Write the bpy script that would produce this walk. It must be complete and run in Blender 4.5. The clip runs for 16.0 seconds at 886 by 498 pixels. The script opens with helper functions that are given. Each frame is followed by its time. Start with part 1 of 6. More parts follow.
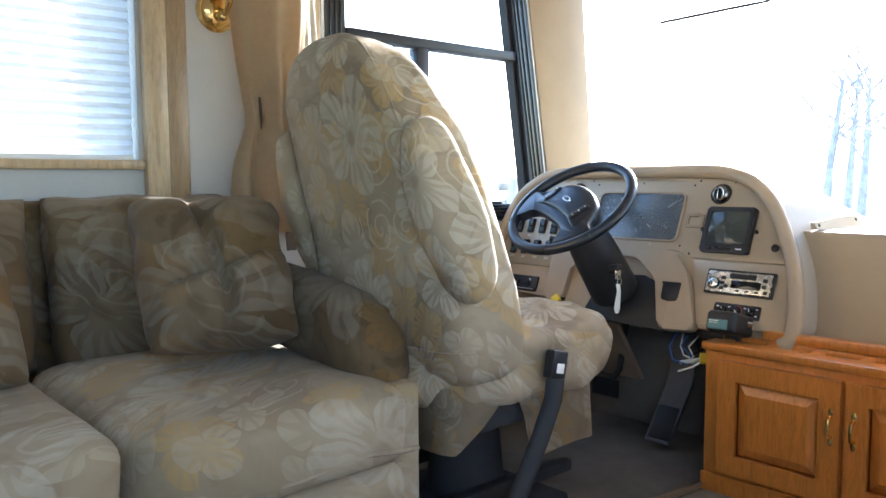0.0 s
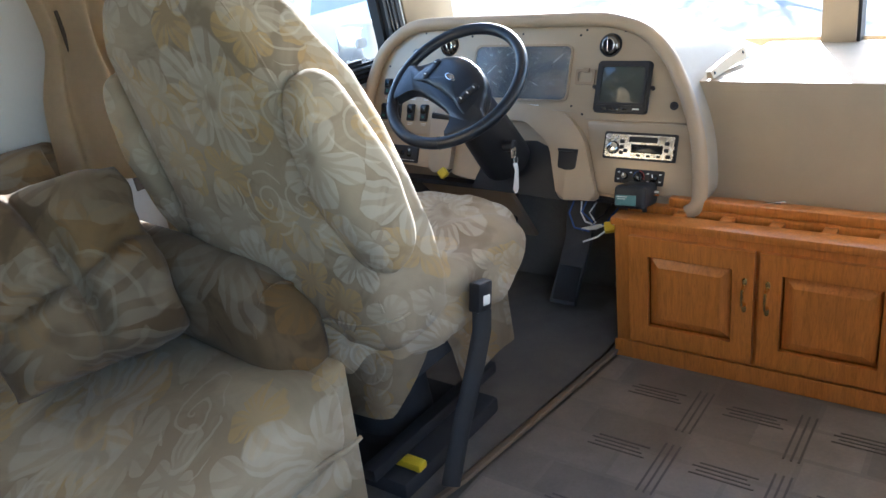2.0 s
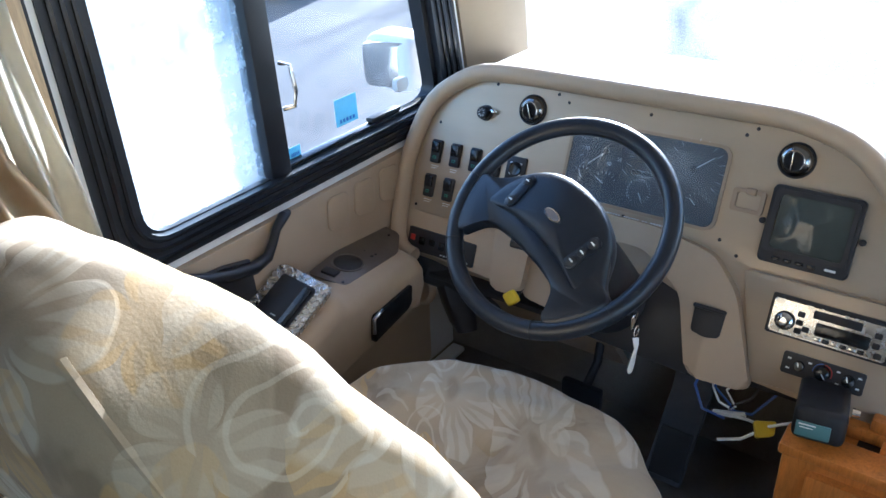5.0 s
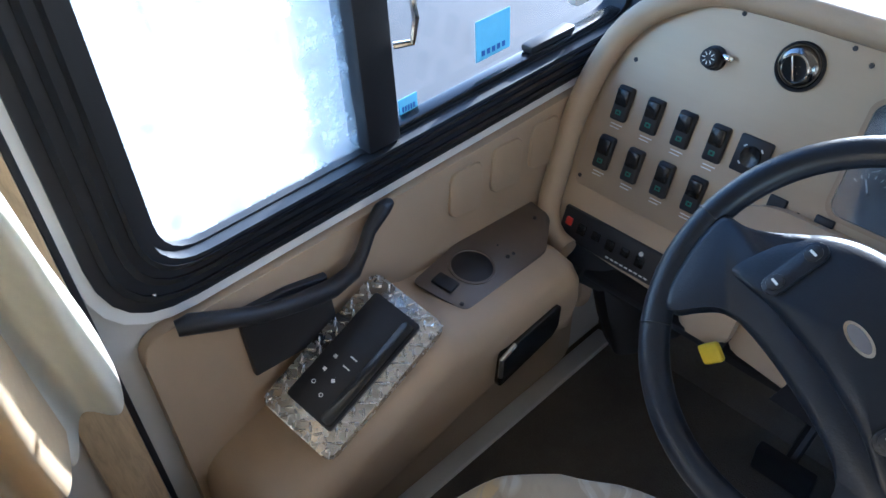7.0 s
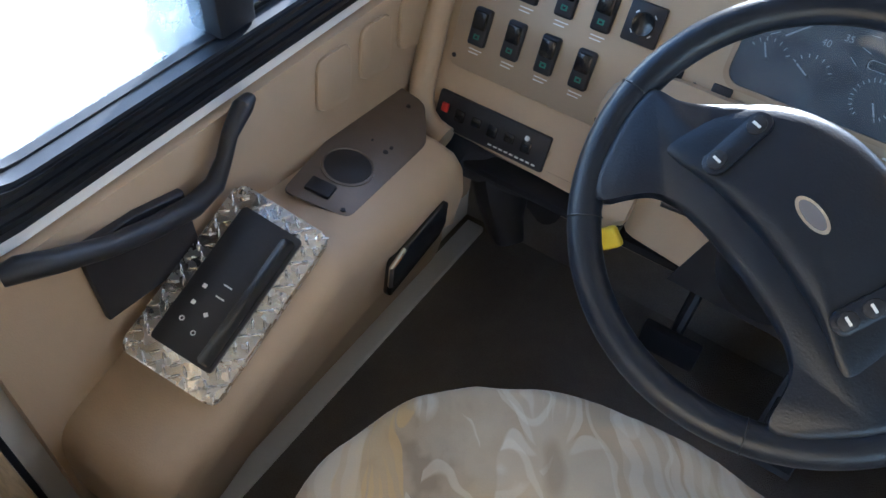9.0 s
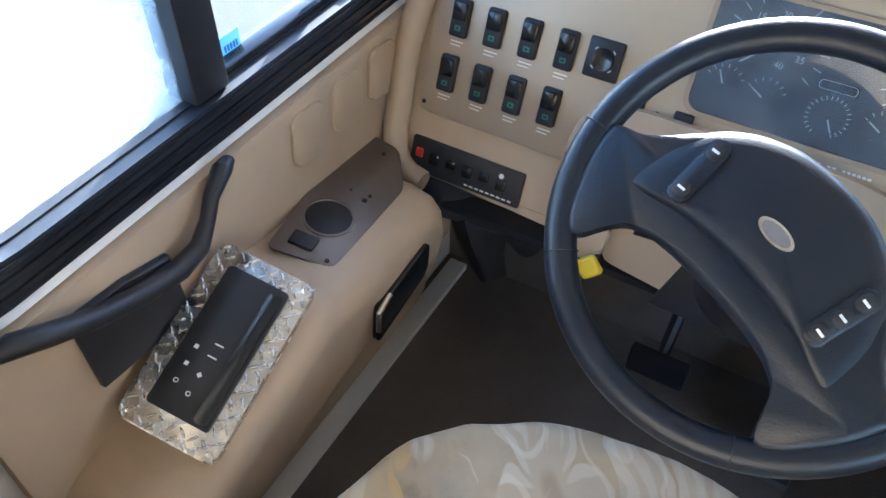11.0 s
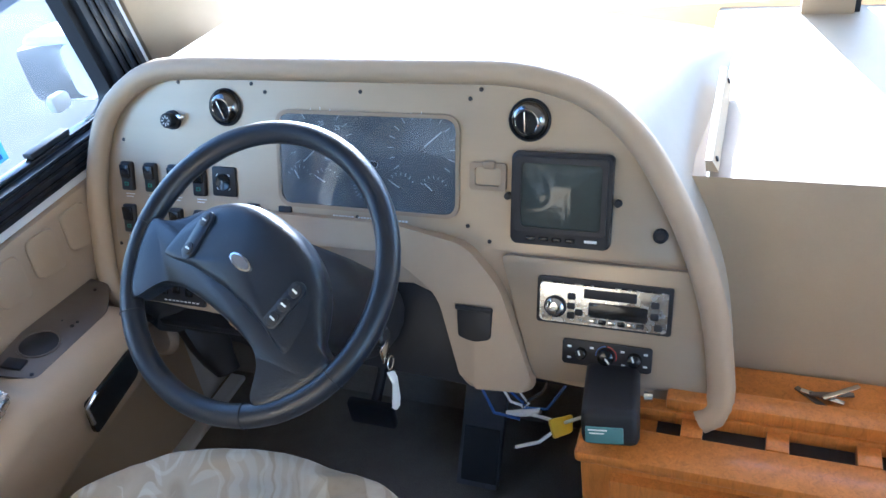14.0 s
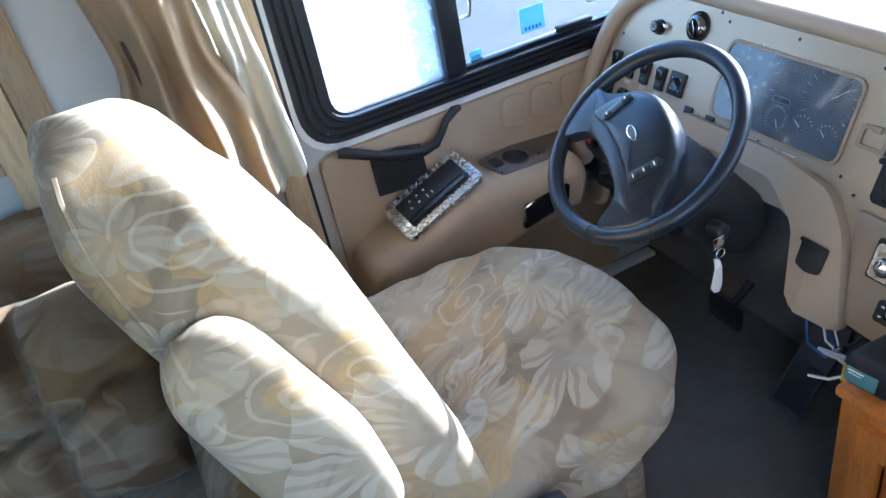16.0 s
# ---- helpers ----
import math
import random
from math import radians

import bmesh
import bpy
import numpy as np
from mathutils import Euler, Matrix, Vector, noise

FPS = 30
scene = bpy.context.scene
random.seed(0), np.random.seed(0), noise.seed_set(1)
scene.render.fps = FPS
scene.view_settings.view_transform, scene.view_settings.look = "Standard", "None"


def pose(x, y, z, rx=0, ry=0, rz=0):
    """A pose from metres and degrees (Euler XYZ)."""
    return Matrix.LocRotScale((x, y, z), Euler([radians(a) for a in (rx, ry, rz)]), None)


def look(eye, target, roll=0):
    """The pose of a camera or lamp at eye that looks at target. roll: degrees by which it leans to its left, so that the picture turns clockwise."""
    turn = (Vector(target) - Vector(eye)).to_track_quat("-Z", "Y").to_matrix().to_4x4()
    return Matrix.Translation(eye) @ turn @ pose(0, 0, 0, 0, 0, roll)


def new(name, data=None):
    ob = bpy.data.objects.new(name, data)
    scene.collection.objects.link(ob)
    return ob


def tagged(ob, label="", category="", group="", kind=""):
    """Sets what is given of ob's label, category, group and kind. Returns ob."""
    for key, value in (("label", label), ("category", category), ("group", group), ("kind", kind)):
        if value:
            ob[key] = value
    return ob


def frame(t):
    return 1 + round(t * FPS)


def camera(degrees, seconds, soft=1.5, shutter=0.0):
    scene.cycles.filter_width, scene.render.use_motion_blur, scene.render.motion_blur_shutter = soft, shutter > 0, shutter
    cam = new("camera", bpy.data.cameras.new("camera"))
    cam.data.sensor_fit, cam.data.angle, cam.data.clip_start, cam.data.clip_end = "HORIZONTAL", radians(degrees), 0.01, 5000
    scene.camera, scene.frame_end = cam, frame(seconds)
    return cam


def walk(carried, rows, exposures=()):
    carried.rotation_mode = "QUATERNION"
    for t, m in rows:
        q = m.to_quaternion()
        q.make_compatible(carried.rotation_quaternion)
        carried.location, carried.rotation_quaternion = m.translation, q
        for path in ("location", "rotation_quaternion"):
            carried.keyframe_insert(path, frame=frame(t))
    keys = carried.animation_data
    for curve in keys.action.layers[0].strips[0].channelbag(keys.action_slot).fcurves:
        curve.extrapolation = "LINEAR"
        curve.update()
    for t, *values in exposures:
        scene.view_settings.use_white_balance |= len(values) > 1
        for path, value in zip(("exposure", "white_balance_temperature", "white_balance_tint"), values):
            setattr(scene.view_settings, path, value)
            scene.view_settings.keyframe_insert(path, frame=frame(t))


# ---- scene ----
# z up, y towards the front of the motorhome, x towards its passenger side; floor at z = 0
cam = camera(58.3, 16.0)
PATH = [
    (0, (0.098, -0.008, 0.829), (-1.393, 1.314, 0.661), -0.3),
    (0.5, (0.054, 0.071, 0.975), (-1.242, 1.553, 0.622), -2.7),
    (1, (-0.039, 0.146, 1.011), (-1.216, 1.668, 0.464), -7.4),
    (1.5, (-0.077, 0.097, 1.108), (-1.182, 1.581, 0.349), -8.6),
    (2, (-0.196, 0.127, 1.138), (-1.326, 1.596, 0.386), -6.7),
    (2.5, (-0.264, 0.225, 1.268), (-1.454, 1.57, 0.463), -8.6),
    (3, (-0.41, 0.323, 1.307), (-1.57, 1.716, 0.461), -10.2),
    (3.5, (-0.652, 0.369, 1.365), (-1.648, 1.891, 0.539), -7.4),
    (4, (-0.757, 0.458, 1.38), (-1.682, 2.018, 0.531), -4.4),
    (4.2, (-0.777, 0.499, 1.385), (-1.702, 2.047, 0.519), -4.0),
    (5.2, (-0.856, 0.853, 1.36), (-1.937, 2.160, 0.356), -3.0),
    (6.4, (-1.147, 1.137, 1.34), (-2.272, 2.214, 0.089), -1.6),
    (6.8, (-1.226, 1.215, 1.325), (-2.387, 2.204, 0.025), -3.2),
    (7, (-1.276, 1.225, 1.3), (-2.417, 2.217, -0.011), -3.6),
    (7.5, (-1.386, 1.248, 1.234), (-2.397, 2.188, -0.213), -2.5),
    (8, (-1.407, 1.263, 1.218), (-2.295, 2.194, -0.314), -1.8),
    (8.5, (-1.399, 1.266, 1.221), (-2.182, 2.284, -0.312), 1.1),
    (9, (-1.396, 1.25, 1.222), (-2.087, 2.373, -0.282), 3.7),
    (9.2, (-1.401, 1.247, 1.229), (-2.058, 2.391, -0.274), 4.6),
    (11.5, (-1.374, 1.241, 1.244), (-2.129, 2.462, -0.149), -3.1),
    (12, (-1.331, 1.229, 1.248), (-2.124, 2.51, -0.068), -6.4),
    (12.5, (-1.247, 1.225, 1.294), (-1.950, 2.636, 0.063), -7.6),
    (13, (-1.099, 1.151, 1.335), (-1.727, 2.653, 0.174), -8.9),
    (13.5, (-0.879, 1.099, 1.354), (-1.546, 2.608, 0.223), -10.2),
    (14, (-0.809, 1.15, 1.324), (-1.506, 2.629, 0.173), -9.6),
    (14.5, (-0.784, 1.3, 1.287), (-1.6, 2.658, 0.066), -10.5),
    (15, (-0.657, 1.298, 1.334), (-1.739, 2.447, 0.107), -12.4),
    (15.5, (-0.446, 1.108, 1.363), (-1.894, 1.894, 0.229), -13.2),
    (16, (-0.364, 1.018, 1.437), (-1.925, 1.597, 0.329), -12.0),
]
SUN_AZ, SUN_EL, SUN, SKY = -17.0, 17.5, 4.0, 0.15
EXPOSURES = [(t, s, w, 10.0) for t, s, w in ((0.0, 3.15, 5500.0), (1.2, 2.95, 5350.0), (2.5, 3.02, 5350.0), (4.0, 2.85, 5100.0), (6.5, 2.65, 4850.0), (8.0, 2.8, 5000.0), (9.0, 3.0, 5100.0), (11.5, 3.6, 5100.0), (12.5, 3.65, 5100.0), (13.5, 3.5, 4900.0), (14.5, 3.15, 4620.0), (15.3, 3.2, 4580.0), (16.0, 3.08, 4700.0))]
walk(cam, [(t, look(eye, target, roll)) for t, eye, target, roll in PATH], EXPOSURES)

# ---------- light ----------
def build_world():
    w = bpy.data.worlds.new("sky")
    scene.world = w
    w.use_nodes = True
    n = w.node_tree.nodes
    bg = n["Background"]
    sky = n.new("ShaderNodeTexSky")
    sky.sky_type = "NISHITA"
    sky.sun_disc = False
    sky.sun_elevation = radians(SUN_EL)
    sky.sun_rotation = radians(SUN_AZ)
    bg.inputs["Strength"].default_value = SKY
    w.node_tree.links.new(sky.outputs["Color"], bg.inputs["Color"])
    lamp = bpy.data.lights.new("sun", "SUN")
    lamp.energy, lamp.angle, lamp.color = SUN, radians(0.55), (1.0, 0.94, 0.84)
    ob = new("sun", lamp)
    d = Vector((math.sin(radians(SUN_AZ)) * math.cos(radians(SUN_EL)), math.cos(radians(SUN_AZ)) * math.cos(radians(SUN_EL)), math.sin(radians(SUN_EL))))
    ob.matrix_world = look(d * 30, (0, 0, 0))


build_world()


# ---------- materials ----------
def tree(name):
    m = bpy.data.materials.new(name)
    m.use_nodes = True
    nt = m.node_tree
    return m, nt, nt.nodes["Principled BSDF"]


def node(nt, kind, **inputs):
    n = nt.nodes.new(kind)
    for k, v in inputs.items():
        n.inputs[k.replace("_", " ")].default_value = v
    return n


def coords(nt, scale=(1, 1, 1), rot=(0, 0, 0)):
    tc = nt.nodes.new("ShaderNodeTexCoord")
    mp = nt.nodes.new("ShaderNodeMapping")
    mp.inputs["Scale"].default_value = scale
    mp.inputs["Rotation"].default_value = rot
    nt.links.new(tc.outputs["Object"], mp.inputs["Vector"])
    return mp.outputs["Vector"]


def ramp(nt, fac, stops):
    r = nt.nodes.new("ShaderNodeValToRGB")
    el = r.color_ramp.elements
    while len(el) < len(stops):
        el.new(0.5)
    for e, (p, c) in zip(el, stops):
        e.position, e.color = p, (*c, 1)
    nt.links.new(fac, r.inputs["Fac"])
    return r.outputs["Color"]


def mix(nt, fac, a, b, mode="MIX"):
    m = nt.nodes.new("ShaderNodeMix")
    m.data_type, m.blend_type = "RGBA", mode
    for sock, v in ((m.inputs[0], fac), (m.inputs[6], a), (m.inputs[7], b)):
        if isinstance(v, bpy.types.NodeSocket):
            nt.links.new(v, sock)
        else:
            sock.default_value = v if isinstance(v, float) else (*v, 1)
    return m.outputs[2]


def bump(nt, bs, height, strength, dist=0.002):
    b = node(nt, "ShaderNodeBump", Strength=strength, Distance=dist)
    nt.links.new(height, b.inputs["Height"])
    nt.links.new(b.outputs["Normal"], bs.inputs["Normal"])


def noise_tex(nt, vec, scale, detail=4.0, rough=0.55, dist=0.0):
    n = node(nt, "ShaderNodeTexNoise", Scale=scale, Detail=detail, Roughness=rough, Distortion=dist)
    nt.links.new(vec, n.inputs["Vector"])
    return n.outputs["Fac"]


def shade(c, k):
    return tuple(min(1.0, v * k) for v in c)


def surface(name, color, rough=0.5, metal=0.0, vary=0.12, big=5.0, grain=180.0, relief=0.15, spec=0.5, coat=0.0, stretch=(1, 1, 1)):
    """A plain surface with broad stains and fine grain."""
    m, nt, bs = tree(name)
    v = coords(nt, stretch)
    c1 = ramp(nt, noise_tex(nt, v, big, 5.0, 0.6, 0.4), [(0.3, shade(color, 1 - vary)), (0.7, shade(color, 1 + vary))])
    c2 = mix(nt, noise_tex(nt, v, grain, 3.0), shade((1, 1, 1), 1 - vary), (1, 1, 1))
    nt.links.new(mix(nt, 1.0, c1, c2, "MULTIPLY"), bs.inputs["Base Color"])
    r = nt.nodes.new("ShaderNodeMapRange")
    r.inputs["To Min"].default_value, r.inputs["To Max"].default_value = max(0.02, rough - 0.08), min(1, rough + 0.08)
    nt.links.new(noise_tex(nt, v, big * 4, 4.0), r.inputs["Value"])
    nt.links.new(r.outputs["Result"], bs.inputs["Roughness"])
    bs.inputs["Metallic"].default_value = metal
    bs.inputs["Specular IOR Level"].default_value = spec
    bs.inputs["Coat Weight"].default_value = coat
    if relief:
        bump(nt, bs, noise_tex(nt, v, grain, 5.0), relief, 0.001)
    return m


def floral(name, base, pale, dark, scale=1.0):
    """Woven upholstery: tone on tone flowers, scrolls and leaves over soft brown and grey shades."""
    m, nt, bs = tree(name)
    v = coords(nt)
    def calc(op, a, b=0.0, c=0.0):
        n = nt.nodes.new("ShaderNodeMath")
        n.operation = op
        for k, w in enumerate((a, b, c)):
            if isinstance(w, bpy.types.NodeSocket):
                nt.links.new(w, n.inputs[k])
            else:
                n.inputs[k].default_value = w
        return n.outputs[0]
    def vec(op, a, b):
        n = nt.nodes.new("ShaderNodeVectorMath")
        n.operation = op
        for k, w in enumerate((a, b)):
            if isinstance(w, bpy.types.NodeSocket):
                nt.links.new(w, n.inputs[k])
            else:
                n.inputs[k].default_value = w
        return n
    warp = node(nt, "ShaderNodeTexNoise", Scale=9.0, Detail=2.0)
    nt.links.new(v, warp.inputs["Vector"])
    vw = vec("ADD", v, vec("MULTIPLY", warp.outputs["Color"], (0.045, 0.045, 0.045)).outputs[0]).outputs[0]
    flat = nt.nodes.new("ShaderNodeCombineXYZ")
    nt.links.new(vec("DOT_PRODUCT", vw, (1.0, 0.62, 0.0)).outputs["Value"], flat.inputs[0])
    nt.links.new(vec("DOT_PRODUCT", vw, (0.0, 0.5, 1.0)).outputs["Value"], flat.inputs[1])
    def cells(freq, shift):
        q = vec("ADD", vec("MULTIPLY", flat.outputs[0], (freq * scale, freq * scale, 0.0)).outputs[0], shift).outputs[0]
        vo = node(nt, "ShaderNodeTexVoronoi", Scale=1.0, Randomness=0.7)
        vo.voronoi_dimensions = "2D"
        nt.links.new(q, vo.inputs["Vector"])
        away = vec("SUBTRACT", q, vo.outputs["Position"]).outputs[0]
        sp = nt.nodes.new("ShaderNodeSeparateXYZ")
        nt.links.new(away, sp.inputs[0])
        sc = nt.nodes.new("ShaderNodeSeparateColor")
        nt.links.new(vo.outputs["Color"], sc.inputs[0])
        ang = calc("ADD", calc("ARCTAN2", sp.outputs[1], sp.outputs[0]), calc("MULTIPLY", sc.outputs[0], 6.28))
        return vo.outputs["Distance"], ang, sc.outputs[1], sc.outputs[2]
    def bloom(freq, shift, n, size, keep):
        """Petals, their veins and the eye of flowers strewn over the cloth."""
        r, ang, some, much = cells(freq, shift)
        lobe = calc("POWER", calc("ABSOLUTE", calc("COSINE", calc("MULTIPLY", ang, n / 2))), 0.6)
        rad = calc("MULTIPLY", calc("MULTIPLY_ADD", lobe, 0.62 * size, 0.30 * size), calc("MULTIPLY_ADD", much, 0.5, 0.7))
        d = calc("DIVIDE", r, rad)
        on = calc("GREATER_THAN", some, 1 - keep)
        fill = calc("MULTIPLY", ramp(nt, d, [(0.0, (1, 1, 1)), (0.95, (1, 1, 1)), (1.0, (0, 0, 0))]), on)
        vein = calc("MULTIPLY", calc("ABSOLUTE", calc("SINE", calc("MULTIPLY", ang, n * 2.0))), d)
        eye = calc("MULTIPLY", ramp(nt, r, [(0.07 * size, (1, 1, 1)), (0.16 * size, (0, 0, 0))]), on)
        return fill, vein, eye
    def scroll(freq, shift, size, keep):
        r, ang, some, much = cells(freq, shift)
        wave = calc("FRACT", calc("ADD", calc("MULTIPLY", r, 6.5), calc("MULTIPLY", ang, 0.159)))
        line = ramp(nt, wave, [(0.0, (0, 0, 0)), (0.04, (1, 1, 1)), (0.17, (1, 1, 1)), (0.21, (0, 0, 0))])
        lobe = calc("ABSOLUTE", calc("COSINE", calc("MULTIPLY", ang, 1.5)))
        inside = calc("LESS_THAN", r, calc("MULTIPLY_ADD", lobe, 0.3 * size, 0.3 * size))
        return calc("MULTIPLY", calc("MULTIPLY", line, inside), calc("GREATER_THAN", some, 1 - keep))
    def ridge(w):
        return ramp(nt, w, [(0.34, (0, 0, 0)), (0.46, (1, 1, 1))])
    f1, vein1, eye1 = bloom(4.6, (0.3, 0.1, 0.0), 5.0, 0.50, 0.84)
    f2, vein2, eye2 = bloom(8.5, (3.7, 9.2, 0.0), 3.0, 0.56, 0.72)
    f3, vein3, eye3 = bloom(9.0, (11.3, 4.6, 0.0), 4.0, 0.62, 0.6)
    swirl = scroll(6.2, (5.1, 2.8, 0.0), 0.8, 0.34)
    patch = noise_tex(nt, v, 4.5, 4.0, 0.6, 0.8)
    ground = ramp(nt, patch, [(0.40, dark), (0.455, shade(base, 0.88)), (0.53, shade(base, 0.95)), (0.55, base), (0.68, shade(base, 1.12))])
    grey = tuple(0.3 * sum(pale) / 3 + 0.7 * c for c in pale)
    gold = (base[0] * 1.28, base[1] * 1.06, base[2] * 0.62)
    mid = tuple((p + 1.5 * q) / 2.5 for p, q in zip(pale, base))
    col = mix(nt, calc("MULTIPLY", f3, calc("MULTIPLY_ADD", ridge(vein3), 0.3, 0.36)), ground, gold)
    col = mix(nt, calc("MULTIPLY", f2, calc("MULTIPLY_ADD", ridge(vein2), 0.3, 0.34)), col, mid)
    col = mix(nt, calc("MULTIPLY", swirl, 0.34), col, pale)
    col = mix(nt, calc("MULTIPLY", f1, calc("MULTIPLY_ADD", ridge(vein1), 0.24, 0.17)), col, mix(nt, noise_tex(nt, v, 6.0, 2.0), pale, grey))
    col = mix(nt, calc("MULTIPLY", eye1, 0.6), col, dark)
    worn = ramp(nt, noise_tex(nt, v, 2.2, 5.0, 0.6, 0.5), [(0.3, (0.86, 0.84, 0.8)), (0.65, (1, 1, 1))])
    weave = noise_tex(nt, v, 700.0, 2.0)
    col = mix(nt, 1.0, mix(nt, 1.0, col, worn, "MULTIPLY"), mix(nt, weave, (0.88, 0.88, 0.88), (1, 1, 1)), "MULTIPLY")
    nt.links.new(col, bs.inputs["Base Color"])
    bs.inputs["Roughness"].default_value = 0.8
    bs.inputs["Sheen Weight"].default_value = 0.06
    bs.inputs["Specular IOR Level"].default_value = 0.2
    h = mix(nt, 0.12, mix(nt, 0.3, noise_tex(nt, v, 14.0, 3.0, 0.5, 1.0), f1), noise_tex(nt, v, 420.0, 2.0))
    bump(nt, bs, h, 0.3, 0.005)
    return m


def oak(name, color):
    m, nt, bs = tree(name)
    v = coords(nt, (7.0, 7.0, 0.9))
    fine = noise_tex(nt, v, 22.0, 6.0, 0.65, 1.0)
    col = ramp(nt, fine, [(0.3, shade(color, 0.74)), (0.5, color), (0.72, shade(color, 1.15))])
    bands = ramp(nt, noise_tex(nt, v, 3.2, 3.0, 0.5, 2.0), [(0.35, (0.84, 0.84, 0.84)), (0.65, (1, 1, 1))])
    nt.links.new(mix(nt, 1.0, col, bands, "MULTIPLY"), bs.inputs["Base Color"])
    bs.inputs["Roughness"].default_value = 0.36
    bs.inputs["Coat Weight"].default_value = 0.15
    bump(nt, bs, fine, 0.12, 0.001)
    return m


def carpet(name, color):
    m, nt, bs = tree(name)
    v = coords(nt)
    col = ramp(nt, noise_tex(nt, v, 4.0, 6.0, 0.65), [(0.3, shade(color, 0.75)), (0.7, shade(color, 1.2))])
    tuft = noise_tex(nt, v, 420.0, 3.0)
    nt.links.new(mix(nt, 1.0, col, mix(nt, tuft, (0.55, 0.55, 0.55), (1, 1, 1)), "MULTIPLY"), bs.inputs["Base Color"])
    bs.inputs["Roughness"].default_value = 0.95
    bs.inputs["Specular IOR Level"].default_value = 0.1
    bump(nt, bs, tuft, 0.9, 0.004)
    return m


def woven_vinyl(name, color):
    """Sheet vinyl printed with staggered blocks of slightly different tone, scuffed by feet."""
    m, nt, bs = tree(name)
    v = coords(nt)
    br = node(nt, "ShaderNodeTexBrick", Scale=1.0)
    br.offset, br.squash = 0.5, 1.0
    for k, c in (("Color1", shade(color, 1.12)), ("Color2", shade(color, 0.68)), ("Mortar", shade(color, 0.85))):
        br.inputs[k].default_value = (*c, 1)
    br.inputs["Mortar Size"].default_value = 0.006
    br.inputs["Brick Width"].default_value = 0.235
    br.inputs["Row Height"].default_value = 0.1175
    nt.links.new(v, br.inputs["Vector"])
    worn = ramp(nt, noise_tex(nt, v, 5.0, 6.0, 0.65, 0.6), [(0.3, (0.72, 0.70, 0.68)), (0.7, (1.05, 1.04, 1.02))])
    fleck = mix(nt, noise_tex(nt, v, 160.0, 4.0), (0.72, 0.72, 0.72), (1, 1, 1))
    nt.links.new(mix(nt, 1.0, mix(nt, 1.0, br.outputs["Color"], worn, "MULTIPLY"), fleck, "MULTIPLY"), bs.inputs["Base Color"])
    bs.inputs["Roughness"].default_value = 0.5
    bump(nt, bs, noise_tex(nt, v, 160.0, 4.0), 0.15, 0.001)
    return m


def glass(name, tint=(1, 1, 1), rough=0.0, film="ShaderNodeBsdfTranslucent"):
    """A thin pane: mostly clear, with a mirror's sheen."""
    m, nt, bs = tree(name)
    nt.nodes.remove(bs)
    clear = nt.nodes.new("ShaderNodeBsdfTransparent")
    clear.inputs["Color"].default_value = (*tint, 1)
    gloss = node(nt, "ShaderNodeBsdfGlossy", Roughness=0.02 + rough)
    lw = node(nt, "ShaderNodeLayerWeight", Blend=0.5)
    pw = nt.nodes.new("ShaderNodeMath")
    pw.operation = "POWER"
    pw.inputs[1].default_value = 4.5
    nt.links.new(lw.outputs["Facing"], pw.inputs[0])
    fres = nt.nodes.new("ShaderNodeMath")
    fres.operation = "MULTIPLY_ADD"
    fres.inputs[1].default_value, fres.inputs[2].default_value = 0.55, 0.03
    nt.links.new(pw.outputs[0], fres.inputs[0])
    mx = nt.nodes.new("ShaderNodeMixShader")
    nt.links.new(fres.outputs[0], mx.inputs[0])
    nt.links.new(clear.outputs[0], mx.inputs[1])
    nt.links.new(gloss.outputs[0], mx.inputs[2])
    last = mx
    if rough:
        v = coords(nt)
        dust = node(nt, film)
        dust.inputs["Color"].default_value = (0.85, 0.88, 0.9, 1)
        mx2 = nt.nodes.new("ShaderNodeMixShader")
        spots = ramp(nt, noise_tex(nt, v, 30.0, 6.0, 0.7), [(0.35, (rough * 1.5, rough * 1.5, rough * 1.5)), (0.75, (rough * 6, rough * 6, rough * 6))])
        nt.links.new(spots, mx2.inputs[0])
        nt.links.new(mx.outputs[0], mx2.inputs[1])
        nt.links.new(dust.outputs[0], mx2.inputs[2])
        last = mx2
    nt.links.new(last.outputs[0], nt.nodes["Material Output"].inputs["Surface"])
    return m


def translucent(name, color, amount):
    m, nt, bs = tree(name)
    v = coords(nt)
    c = ramp(nt, noise_tex(nt, v, 60.0, 4.0), [(0.3, shade(color, 0.93)), (0.7, color)])
    nt.links.new(c, bs.inputs["Base Color"])
    bs.inputs["Roughness"].default_value = 0.85
    tr = nt.nodes.new("ShaderNodeBsdfTranslucent")
    nt.links.new(c, tr.inputs["Color"])
    mx = node(nt, "ShaderNodeMixShader", Fac=amount)
    nt.links.new(bs.outputs[0], mx.inputs[1])
    nt.links.new(tr.outputs[0], mx.inputs[2])
    nt.links.new(mx.outputs[0], nt.nodes["Material Output"].inputs["Surface"])
    return m


def gravel(name):
    m, nt, bs = tree(name)
    v = coords(nt)
    c = ramp(nt, noise_tex(nt, v, 0.35, 8.0, 0.65), [(0.3, (0.19, 0.192, 0.195)), (0.7, (0.29, 0.292, 0.295))])
    g = ramp(nt, noise_tex(nt, v, 45.0, 5.0, 0.75), [(0.35, (0.35, 0.35, 0.35)), (0.65, (1, 1, 1))])
    nt.links.new(mix(nt, 1.0, c, g, "MULTIPLY"), bs.inputs["Base Color"])
    bs.inputs["Roughness"].default_value = 0.9
    bump(nt, bs, noise_tex(nt, v, 45.0, 5.0, 0.75), 0.8, 0.02)
    return m


